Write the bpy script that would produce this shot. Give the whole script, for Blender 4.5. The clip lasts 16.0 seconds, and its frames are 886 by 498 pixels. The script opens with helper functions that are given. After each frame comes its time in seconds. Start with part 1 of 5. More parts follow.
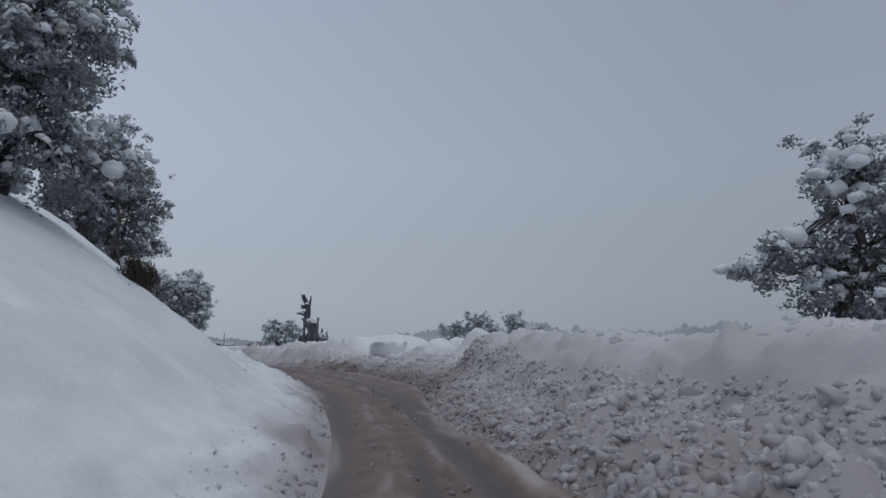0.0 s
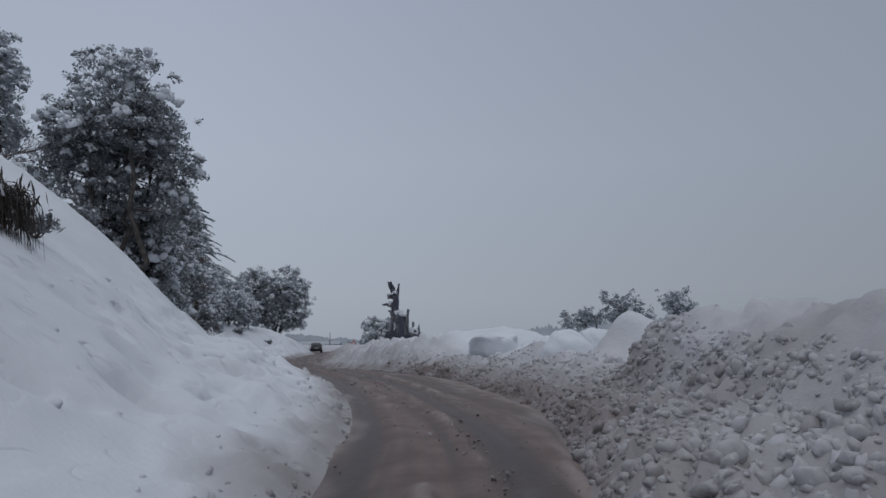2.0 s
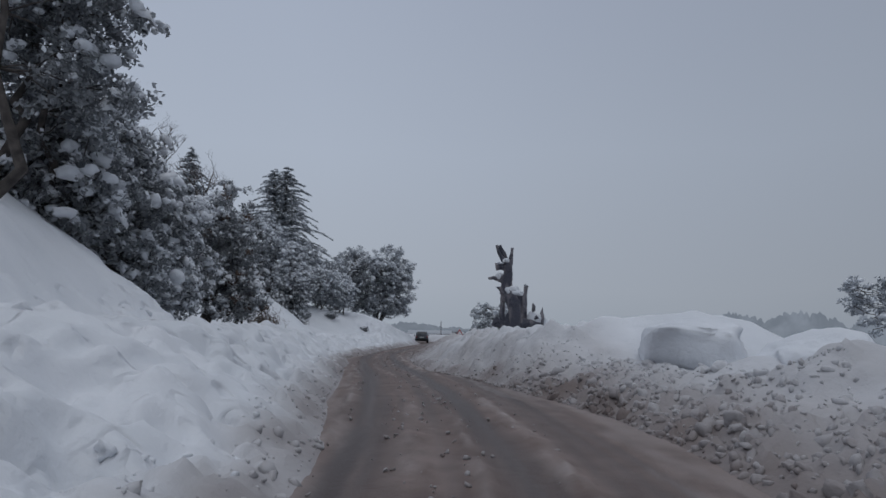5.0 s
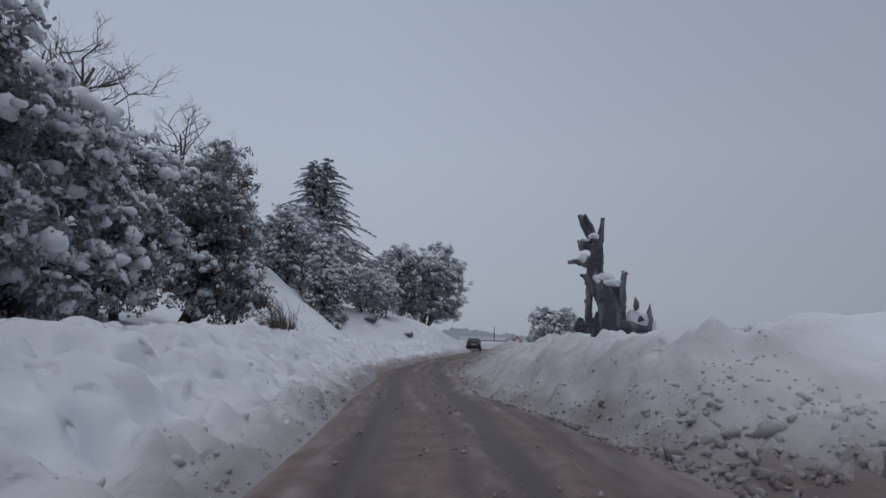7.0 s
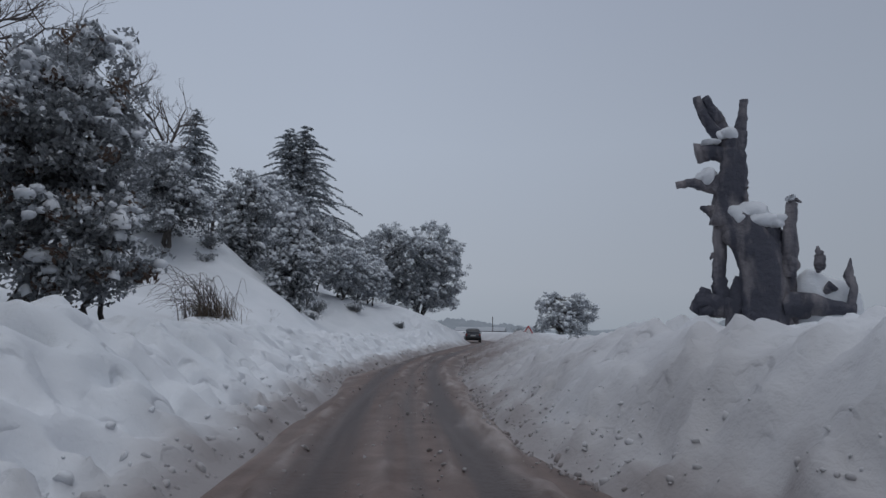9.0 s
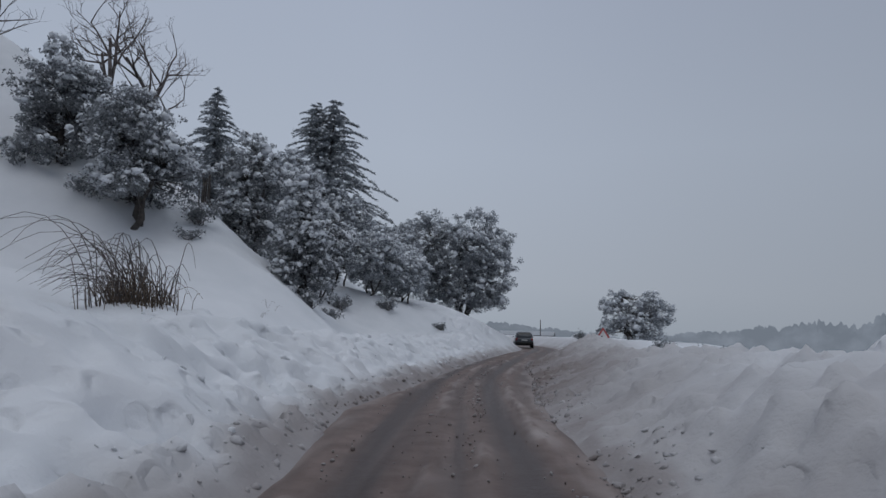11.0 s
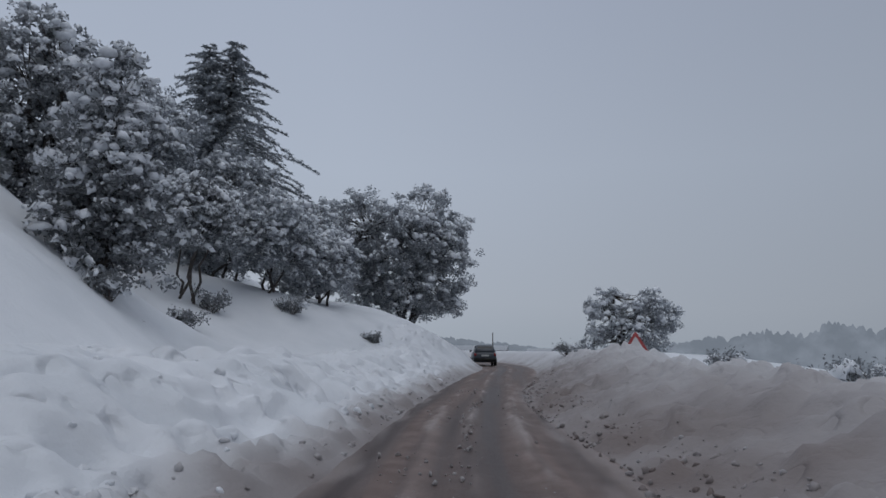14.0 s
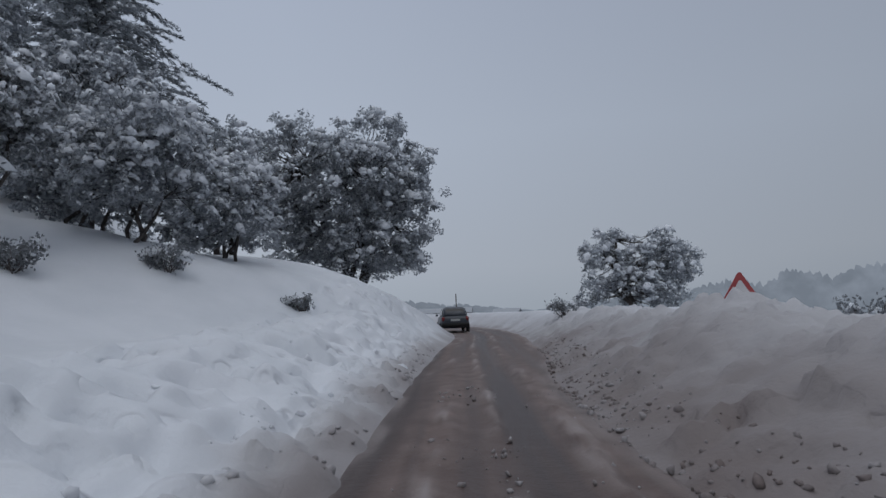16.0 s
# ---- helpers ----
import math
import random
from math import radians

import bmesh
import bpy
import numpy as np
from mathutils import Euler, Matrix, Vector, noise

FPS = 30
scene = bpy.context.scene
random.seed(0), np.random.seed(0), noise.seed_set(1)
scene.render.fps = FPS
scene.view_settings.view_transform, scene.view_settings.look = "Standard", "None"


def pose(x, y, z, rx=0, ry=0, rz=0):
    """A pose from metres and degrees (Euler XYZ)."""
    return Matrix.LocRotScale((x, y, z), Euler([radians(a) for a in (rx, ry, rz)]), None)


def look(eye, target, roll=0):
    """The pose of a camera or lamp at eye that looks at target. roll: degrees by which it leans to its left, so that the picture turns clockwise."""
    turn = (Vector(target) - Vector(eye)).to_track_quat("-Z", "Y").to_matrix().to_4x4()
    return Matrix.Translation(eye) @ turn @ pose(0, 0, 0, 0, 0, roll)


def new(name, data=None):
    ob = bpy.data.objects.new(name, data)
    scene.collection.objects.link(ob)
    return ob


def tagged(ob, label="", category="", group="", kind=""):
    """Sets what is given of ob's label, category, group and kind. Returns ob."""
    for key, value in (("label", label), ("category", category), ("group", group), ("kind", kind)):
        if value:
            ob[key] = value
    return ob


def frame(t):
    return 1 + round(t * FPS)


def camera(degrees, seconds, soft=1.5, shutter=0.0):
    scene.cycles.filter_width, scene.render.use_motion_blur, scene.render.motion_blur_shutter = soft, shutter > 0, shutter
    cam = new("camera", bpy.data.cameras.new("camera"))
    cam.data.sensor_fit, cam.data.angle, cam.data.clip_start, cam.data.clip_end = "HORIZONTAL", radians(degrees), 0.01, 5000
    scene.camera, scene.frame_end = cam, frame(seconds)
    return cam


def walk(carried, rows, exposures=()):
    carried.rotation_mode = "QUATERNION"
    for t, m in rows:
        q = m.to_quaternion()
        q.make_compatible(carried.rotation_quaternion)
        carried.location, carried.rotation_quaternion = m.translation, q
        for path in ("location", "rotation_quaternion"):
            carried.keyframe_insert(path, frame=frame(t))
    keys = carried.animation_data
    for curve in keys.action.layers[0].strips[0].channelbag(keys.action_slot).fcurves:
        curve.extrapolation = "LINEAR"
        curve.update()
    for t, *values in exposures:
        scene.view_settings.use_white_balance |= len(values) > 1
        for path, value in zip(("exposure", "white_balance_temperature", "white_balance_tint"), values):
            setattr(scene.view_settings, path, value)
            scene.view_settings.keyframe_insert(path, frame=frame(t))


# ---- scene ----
cam = camera(70.2, 16.0, soft=1.5)
METRES, EYE, TILT, LEAN, TURN = 62.0, 1.2, 8.4, 0.0, 0.0
SKY = 0.53
ROWS = [
    (0.0, 0.0, 0.0, 0.0, 0.0, 0.0, 0.0),
    (0.5, -0.0007, 0.0305, -0.0051, 2.78, 0.14, 1.21),
    (1.0, -0.0026, 0.0648, -0.0111, 6.98, 0.33, 1.28),
    (1.5, -0.005, 0.0952, -0.016, 8.97, 0.16, 1.44),
    (2.0, -0.0087, 0.1292, -0.0212, 9.56, 0.01, 2.0),
    (2.5, -0.013, 0.158, -0.0254, 10.6, -0.04, 1.71),
    (3.0, -0.0191, 0.1893, -0.0302, 12.63, -0.52, 1.61),
    (3.5, -0.0251, 0.2159, -0.034, 14.36, -0.25, 1.05),
    (4.0, -0.0329, 0.2457, -0.0382, 16.84, 0.32, 1.61),
    (4.5, -0.04, 0.2712, -0.0421, 18.59, -0.0, 1.59),
    (5.0, -0.0492, 0.3, -0.0465, 20.09, -0.45, 2.04),
    (7.5, -0.1039, 0.432, -0.0661, 26.02, 0.3, 2.27),
    (8.0, -0.1178, 0.4612, -0.0706, 26.9, 0.13, 2.43),
    (8.5, -0.1304, 0.4856, -0.0748, 24.67, -0.42, 2.12),
    (9.0, -0.1444, 0.515, -0.0787, 24.3, -0.55, 2.62),
    (9.5, -0.1575, 0.5391, -0.0828, 25.29, -0.3, 1.52),
    (12.0, -0.2336, 0.6801, -0.1065, 29.01, 0.1, 3.51),
    (12.5, -0.2474, 0.706, -0.1111, 26.33, -0.0, 2.26),
    (13.0, -0.262, 0.7368, -0.1162, 26.19, 0.16, 3.07),
    (13.5, -0.2757, 0.7651, -0.1202, 26.07, 1.44, 2.6),
    (14.0, -0.2902, 0.7961, -0.1251, 22.81, 1.23, 2.93),
    (14.5, -0.3039, 0.8249, -0.1289, 21.85, 1.07, 2.24),
    (15.0, -0.3179, 0.8562, -0.1331, 21.19, 0.27, 0.92),
    (15.5, -0.3307, 0.8855, -0.1375, 20.39, -0.42, 2.33),
    (16.0, -0.3434, 0.9173, -0.1423, 18.79, -2.31, 4.97),
]
walk(cam, [(t, pose(0, 0, EYE, TILT, LEAN, TURN) @ pose(METRES * x, METRES * y, METRES * z, 90 + pitch, roll, yaw)) for t, x, y, z, yaw, pitch, roll in ROWS],
     [(0.0, 0.1), (0.5, 0.03), (3.5, 0.0), (9.0, 0.0), (12.5, 0.0), (13.5, 0.05), (16.0, 0.05)])

# ---------------------------------------------------------------- world and light
world = bpy.data.worlds.new("overcast_sky")
scene.world = world
world.use_nodes = True
wn, wl = world.node_tree.nodes, world.node_tree.links
wn.clear()


def wnode(kind, **kw):
    n = wn.new(kind)
    for key, value in kw.items():
        n.inputs[key].default_value = value
    return n


w_out = wnode("ShaderNodeOutputWorld")
w_mix = wnode("ShaderNodeMixShader", Fac=0.996)
w_sky = wn.new("ShaderNodeTexSky")
w_sky.sky_type, w_sky.sun_disc = "NISHITA", False
w_sky.sun_elevation, w_sky.sun_rotation = radians(48), radians(200)
w_bg1 = wnode("ShaderNodeBackground", Strength=0.07)
w_bg2 = wnode("ShaderNodeBackground", Strength=SKY)
w_geo = wn.new("ShaderNodeTexCoord")
w_sep = wn.new("ShaderNodeSeparateXYZ")
w_ramp = wn.new("ShaderNodeValToRGB")
w_ns = wnode("ShaderNodeTexNoise", Scale=1.6, Detail=3.0, Roughness=0.5)
w_madd = wn.new("ShaderNodeMath")
w_madd.operation = "MULTIPLY_ADD"
w_madd.inputs[1].default_value = 0.16
wl.new(w_geo.outputs["Generated"], w_sep.inputs[0])
wl.new(w_geo.outputs["Generated"], w_ns.inputs["Vector"])
wl.new(w_ns.outputs[0], w_madd.inputs[0])
wl.new(w_sep.outputs[2], w_madd.inputs[2])
wl.new(w_madd.outputs[0], w_ramp.inputs[0])
w_ramp.color_ramp.elements[0].color, w_ramp.color_ramp.elements[1].color = (0.52, 0.60, 0.70, 1), (1.6, 1.7, 1.88, 1)
for spot, col in ((0.15, (0.66, 0.735, 0.855)), (0.36, (0.69, 0.785, 0.95)), (0.66, (0.62, 0.71, 0.90)), (0.82, (1.05, 1.14, 1.32))):
    w_ramp.color_ramp.elements.new(spot).color = (*col, 1)
wl.new(w_sky.outputs[0], w_bg1.inputs[0])
w_side = wn.new("ShaderNodeMapRange")
w_side.inputs["From Min"].default_value, w_side.inputs["From Max"].default_value = -0.5, 0.45
w_side.inputs["To Min"].default_value, w_side.inputs["To Max"].default_value = 1.05, 0.75
w_tint = wn.new("ShaderNodeVectorMath")
w_tint.operation = "SCALE"
wl.new(w_sep.outputs[0], w_side.inputs["Value"])
wl.new(w_ramp.outputs[0], w_tint.inputs[0])
wl.new(w_side.outputs[0], w_tint.inputs["Scale"])
wl.new(w_tint.outputs[0], w_bg2.inputs[0])
wl.new(w_bg1.outputs[0], w_mix.inputs[1])
wl.new(w_bg2.outputs[0], w_mix.inputs[2])
wl.new(w_mix.outputs[0], w_out.inputs[0])

sun = new("sun", bpy.data.lights.new("sun", "SUN"))
sun.data.energy, sun.data.angle, sun.data.color = 0.25, radians(40), (1.0, 0.97, 0.93)
sun.matrix_world = look((12, -25, 40), (0, 0, 0))

# ---------------------------------------------------------------- numeric helpers


def lattice(ix, iy, seed):
    h = (ix.astype(np.int64) * 374761393 + iy.astype(np.int64) * 668265263 + seed * 974634541) & 0xFFFFFFFF
    h = ((h ^ (h >> 13)) * 1274126177) & 0xFFFFFFFF
    h = ((h ^ (h >> 16)) * 2246822519) & 0xFFFFFFFF
    return ((h ^ (h >> 15)) & 0xFFFF) / 65535.0


def vnoise(x, y, seed=0):
    x, y = np.broadcast_arrays(np.asarray(x, float), np.asarray(y, float))
    ix, iy = np.floor(x), np.floor(y)
    fx, fy = x - ix, y - iy
    fx, fy = fx * fx * (3 - 2 * fx), fy * fy * (3 - 2 * fy)
    a, b = lattice(ix, iy, seed), lattice(ix + 1, iy, seed)
    c, d = lattice(ix, iy + 1, seed), lattice(ix + 1, iy + 1, seed)
    return (a + (b - a) * fx) * (1 - fy) + (c + (d - c) * fx) * fy - 0.5


def fbm(x, y, octaves=4, seed=0, gain=0.5):
    total, amp = 0, 1.0
    for i in range(octaves):
        total = total + amp * vnoise(x * 2 ** i + 13.7 * i, y * 2 ** i - 7.3 * i, seed + i)
        amp *= gain
    return total


def cells(x, y, seed=0):
    """Rounded blocks: one bump of its own height in every cell."""
    ix, iy = np.floor(x), np.floor(y)
    best, tall = np.full(x.shape, 9.0), np.zeros(x.shape)
    for a in (-1, 0, 1):
        for b in (-1, 0, 1):
            cx, cy = ix + a, iy + b
            px, py = cx + lattice(cx, cy, seed), cy + lattice(cx, cy, seed + 1)
            d = (x - px) ** 2 + (y - py) ** 2
            near = d < best
            best = np.where(near, d, best)
            tall = np.where(near, lattice(cx, cy, seed + 2), tall)
    return (0.25 + 0.75 * tall) * np.clip(1.0 - best / 0.5, 0, 1) ** 0.7


def sstep(a, b, x):
    k = np.clip((x - a) / (b - a), 0, 1)
    return k * k * (3 - 2 * k)


def mesh_from(name, verts, faces, mats, smooth=True, index=None):
    me = bpy.data.meshes.new(name)
    me.from_pydata(np.asarray(verts).tolist() if not isinstance(verts, list) else verts, [], faces)
    for m in mats if isinstance(mats, (list, tuple)) else [mats]:
        me.materials.append(m)
    if smooth:
        me.polygons.foreach_set("use_smooth", [True] * len(me.polygons))
    if index is not None:
        me.polygons.foreach_set("material_index", index)
    me.update()
    return me


def part(name, me, parent, label="", kind=""):
    """One mesh object under a thing or a part."""
    ob = new(name, me)
    ob.parent = parent
    tagged(ob, label, kind=kind)
    return ob


def thing(name, label, category, group="", kind="", m=None):
    """An Empty at the base of a thing."""
    ob = new(name)
    ob.empty_display_size = 0.2
    if m is not None:
        ob.matrix_world = m
    return tagged(ob, label, category, group, kind)


# ---------------------------------------------------------------- materials


def material(name, base=(0.5, 0.5, 0.5), rough=0.7, metal=0.0):
    mat = bpy.data.materials.new(name)
    mat.use_nodes = True
    b = mat.node_tree.nodes["Principled BSDF"]
    b.inputs["Base Color"].default_value = (*base, 1)
    b.inputs["Roughness"].default_value, b.inputs["Metallic"].default_value = rough, metal
    return mat, mat.node_tree.nodes, mat.node_tree.links, b


def mottle(mat_set, c1, c2, scale, detail=5.0, lo=0.35, hi=0.65, bump=(), spec=0.3, upright=1.0):
    """Two colours mixed by noise, and bumps as (scale, height) pairs."""
    mat, n, l, b = mat_set
    b.inputs["Specular IOR Level"].default_value = spec
    co = n.new("ShaderNodeTexCoord")
    ns = n.new("ShaderNodeTexNoise")
    ns.inputs["Scale"].default_value, ns.inputs["Detail"].default_value = scale, detail
    ramp = n.new("ShaderNodeValToRGB")
    ramp.color_ramp.elements[0].position, ramp.color_ramp.elements[1].position = lo, hi
    ramp.color_ramp.elements[0].color, ramp.color_ramp.elements[1].color = (*c1, 1), (*c2, 1)
    grain = n.new("ShaderNodeMapping")
    grain.inputs["Scale"].default_value = (1.0, 1.0, upright)
    l.new(co.outputs["Object"], grain.inputs["Vector"])
    l.new(grain.outputs[0], ns.inputs["Vector"])
    l.new(ns.outputs[0], ramp.inputs[0])
    l.new(ramp.outputs[0], b.inputs["Base Color"])
    last = None
    for sc, height in bump:
        nb = n.new("ShaderNodeTexNoise")
        nb.inputs["Scale"].default_value, nb.inputs["Detail"].default_value = sc, 6.0
        bp = n.new("ShaderNodeBump")
        bp.inputs["Distance"].default_value = height
        bp.inputs["Strength"].default_value = 0.9
        l.new(co.outputs["Object"], nb.inputs["Vector"])
        l.new(nb.outputs[0], bp.inputs["Height"])
        if last:
            l.new(last.outputs[0], bp.inputs["Normal"])
        last = bp
    if last:
        l.new(last.outputs[0], b.inputs["Normal"])
    return ramp


SNOW_A, SNOW_B = (0.62, 0.645, 0.68), (0.69, 0.71, 0.745)
snow = material("snow", SNOW_A, 0.75)
mottle(snow, SNOW_A, SNOW_B, 0.7, bump=((2.3, 0.05), (11.0, 0.02), (60.0, 0.004)))
SNOW = snow[0]

# snow of the ground: white, soiled with brown grit where the plough has thrown it (attribute "grit")
gs = material("ploughed_snow", SNOW_A, 0.75)
g_ramp = mottle(gs, SNOW_A, SNOW_B, 0.5, bump=((3.0, 0.03), (9.0, 0.012), (24.0, 0.005), (70.0, 0.002)))
GROUND, gn, gl, gb = gs
g_at = gn.new("ShaderNodeAttribute")
g_at.attribute_name = "grit"
g_no = gn.new("ShaderNodeTexNoise")
g_no.inputs["Scale"].default_value, g_no.inputs["Detail"].default_value = 3.5, 8.0
g_mul = gn.new("ShaderNodeMath")
g_mul.operation = "MULTIPLY_ADD"
g_mul.inputs[1].default_value, g_mul.inputs[2].default_value = 1.1, -0.55
g_add = gn.new("ShaderNodeMath")
g_add.operation, g_add.use_clamp = "ADD", True
g_sc = gn.new("ShaderNodeMath")
g_sc.operation = "MULTIPLY"
g_mix = gn.new("ShaderNodeMix")
g_mix.data_type = "RGBA"
g_tone = gn.new("ShaderNodeValToRGB")
g_tone.color_ramp.elements[0].color = (0.365, 0.345, 0.348, 1)
g_tone.color_ramp.elements[1].color = (0.168, 0.138, 0.130, 1)
g_tone.color_ramp.elements[0].position, g_tone.color_ramp.elements[1].position = 0.2, 1.0
g_mid = g_tone.color_ramp.elements.new(0.55)
g_mid.color = (0.255, 0.225, 0.218, 1)
gl.new(g_no.outputs[0], g_mul.inputs[0])
gl.new(g_mul.outputs[0], g_sc.inputs[0])
gl.new(g_at.outputs["Fac"], g_sc.inputs[1])
gl.new(g_sc.outputs[0], g_add.inputs[0])
gl.new(g_at.outputs["Fac"], g_add.inputs[1])
gl.new(g_add.outputs[0], g_mix.inputs["Factor"])
gl.new(g_add.outputs[0], g_tone.inputs[0])
gl.new(g_ramp.outputs[0], g_mix.inputs["A"])
gl.new(g_tone.outputs[0], g_mix.inputs["B"])
gl.new(g_mix.outputs["Result"], gb.inputs["Base Color"])

# soft dents beside the road (attribute "dent")
g_co, g_vo, g_pit, g_wp, g_wa = (gn.new("ShaderNode" + k) for k in ("TexCoord", "TexVoronoi", "MapRange", "TexNoise", "MixRGB"))
g_ms, g_mr, g_dn, g_m1, g_m2, g_pm, g_pb = (gn.new("ShaderNode" + k) for k in ("TexNoise", "MapRange", "Attribute", "Math", "Math", "Math", "Bump"))
g_vo.inputs["Scale"].default_value = 3.4
g_wp.inputs["Scale"].default_value, g_ms.inputs["Scale"].default_value = 3.0, 1.3
g_wa.inputs["Fac"].default_value = 0.2
g_pit.interpolation_type = g_mr.interpolation_type = "SMOOTHSTEP"
g_pit.inputs["From Min"].default_value, g_pit.inputs["From Max"].default_value = -0.05, 0.5
g_mr.inputs["From Min"].default_value, g_mr.inputs["From Max"].default_value = 0.40, 0.62
g_dn.attribute_name = "dent"
g_m1.operation, g_m2.operation, g_pm.operation = "MULTIPLY", "SUBTRACT", "MAXIMUM"
g_m2.inputs[0].default_value = 1.0
g_pb.inputs["Distance"].default_value, g_pb.inputs["Strength"].default_value = 0.07, 1.0
gl.new(g_co.outputs["Object"], g_wp.inputs["Vector"])
gl.new(g_co.outputs["Object"], g_ms.inputs["Vector"])
gl.new(g_co.outputs["Object"], g_wa.inputs["Color1"])
gl.new(g_wp.outputs["Color"], g_wa.inputs["Color2"])
gl.new(g_wa.outputs[0], g_vo.inputs["Vector"])
gl.new(g_vo.outputs["Distance"], g_pit.inputs["Value"])
gl.new(g_ms.outputs[0], g_mr.inputs["Value"])
gl.new(g_mr.outputs[0], g_m1.inputs[0])
gl.new(g_dn.outputs["Fac"], g_m1.inputs[1])
gl.new(g_m1.outputs[0], g_m2.inputs[1])
gl.new(g_pit.outputs[0], g_pm.inputs[0])
gl.new(g_m2.outputs[0], g_pm.inputs[1])
gl.new(g_pm.outputs[0], g_pb.inputs["Height"])
for link in list(gb.inputs["Normal"].links):
    gl.new(link.from_socket, g_pb.inputs["Normal"])
gl.new(g_pb.outputs[0], gb.inputs["Normal"])

# brown slush of the road (attribute "wet": pressed dark tyre tracks)
rs = material("road_slush", (0.17, 0.14, 0.13), 0.62)
r_ramp = mottle(rs, (0.120, 0.084, 0.073), (0.195, 0.146, 0.131), 2.6, 8.0, 0.36, 0.72, bump=((9.0, 0.010), (30.0, 0.010), (90.0, 0.004)), spec=0.35)
ROAD, rn, rl, rb = rs
r_at = rn.new("ShaderNodeAttribute")
r_at.attribute_name = "wet"
r_mix = rn.new("ShaderNodeMix")
r_mix.data_type = "RGBA"
r_mix.inputs["B"].default_value = (0.056, 0.039, 0.035, 1)
r_at2 = rn.new("ShaderNodeAttribute")
r_at2.attribute_name = "grit"
r_mix2 = rn.new("ShaderNodeMix")
r_mix2.data_type = "RGBA"
r_mix2.inputs["B"].default_value = (0.33, 0.29, 0.277, 1)
rl.new(r_at.outputs["Fac"], r_mix.inputs["Factor"])
rl.new(r_ramp.outputs[0], r_mix.inputs["A"])
rl.new(r_mix.outputs["Result"], r_mix2.inputs["A"])
rl.new(r_at2.outputs["Fac"], r_mix2.inputs["Factor"])
rl.new(r_mix2.outputs["Result"], rb.inputs["Base Color"])
r_ro = rn.new("ShaderNodeMapRange")
r_ro.inputs["To Min"].default_value, r_ro.inputs["To Max"].default_value = 0.7, 0.5
rl.new(r_at.outputs["Fac"], r_ro.inputs["Value"])
rl.new(r_ro.outputs[0], rb.inputs["Roughness"])



def foliage(name, c1, c2, rough=0.55, thin=0.5):
    """Leaves: one tone each, darker and paler boughs, light passing through the blade."""
    mat, n, l, b = material(name, c1, rough)
    b.inputs["Specular IOR Level"].default_value = 0.25
    geo, co, ns = n.new("ShaderNodeNewGeometry"), n.new("ShaderNodeTexCoord"), n.new("ShaderNodeTexNoise")
    ns.inputs["Scale"].default_value, ns.inputs["Detail"].default_value = 1.1, 3.0
    mean = n.new("ShaderNodeMath")
    mean.operation, mean.inputs[1].default_value = "MULTIPLY_ADD", 0.6
    ramp = n.new("ShaderNodeValToRGB")
    ramp.color_ramp.elements[0].position, ramp.color_ramp.elements[1].position = 0.3, 1.15
    ramp.color_ramp.elements[0].color, ramp.color_ramp.elements[1].color = (*c1, 1), (*c2, 1)
    glow, mix = n.new("ShaderNodeBsdfTranslucent"), n.new("ShaderNodeMixShader")
    mix.inputs[0].default_value = thin
    l.new(geo.outputs["Random Per Island"], mean.inputs[0])
    l.new(co.outputs["Object"], ns.inputs["Vector"])
    l.new(ns.outputs[0], mean.inputs[2])
    l.new(mean.outputs[0], ramp.inputs[0])
    l.new(ramp.outputs[0], b.inputs["Base Color"])
    l.new(ramp.outputs[0], glow.inputs["Color"])
    l.new(b.outputs[0], mix.inputs[1])
    l.new(glow.outputs[0], mix.inputs[2])
    l.new(mix.outputs[0], n["Material Output"].inputs["Surface"])
    return mat


LEAF = foliage("oak_leaves", (0.132, 0.143, 0.156), (0.309, 0.325, 0.342))
NEEDLE = foliage("cedar_needles", (0.147, 0.165, 0.183), (0.319, 0.345, 0.372))
# the oak leaves again, haze painted in as a paler blue-grey
HAZE_LEAF = foliage("haze_paled_oak_leaves", (0.189, 0.205, 0.224), (0.425, 0.451, 0.484))
RUST = foliage("withered_leaves", (0.085, 0.060, 0.048), (0.14, 0.10, 0.08))
STRAW = foliage("dry_grass", (0.10, 0.078, 0.062), (0.19, 0.145, 0.11))
bk = material("bark", (0.07, 0.06, 0.055), 0.9)
mottle(bk, (0.045, 0.040, 0.038), (0.10, 0.088, 0.08), 6.0, bump=((14.0, 0.02), (45.0, 0.006)))
BARK = bk[0]
dw = material("weathered_dead_wood", (0.1, 0.08, 0.07), 0.85)
mottle(dw, (0.07, 0.072, 0.092), (0.27, 0.25, 0.26), 3.4, 8.0, 0.47, 0.66, bump=((5.0, 0.06), (17.0, 0.03), (60.0, 0.006)), upright=0.3)
DEADWOOD = dw[0]
tw = material("bare_twigs", (0.11, 0.095, 0.09), 0.9)
mottle(tw, (0.075, 0.065, 0.062), (0.15, 0.13, 0.125), 5.0)
TWIG = tw[0]

# ---------------------------------------------------------------- plan of the road
AXIS = np.array([(0.27, -53.1), (0.27, -26.6), (0.09, -8.86), (0, 0), (-0.31, 5.99), (-1.56, 13.55), (-3.05, 18.82), (-6.44, 27.1),
                 (-9.74, 33.83), (-14.48, 42.69), (-18.84, 51.73), (-21.26, 57.57), (-24.27, 66.43), (-27.28, 76.17), (-30.12, 85.92),
                 (-34.1, 95.66), (-39.9, 105.4), (-48.7, 113.4), (-62.0, 119.6)])


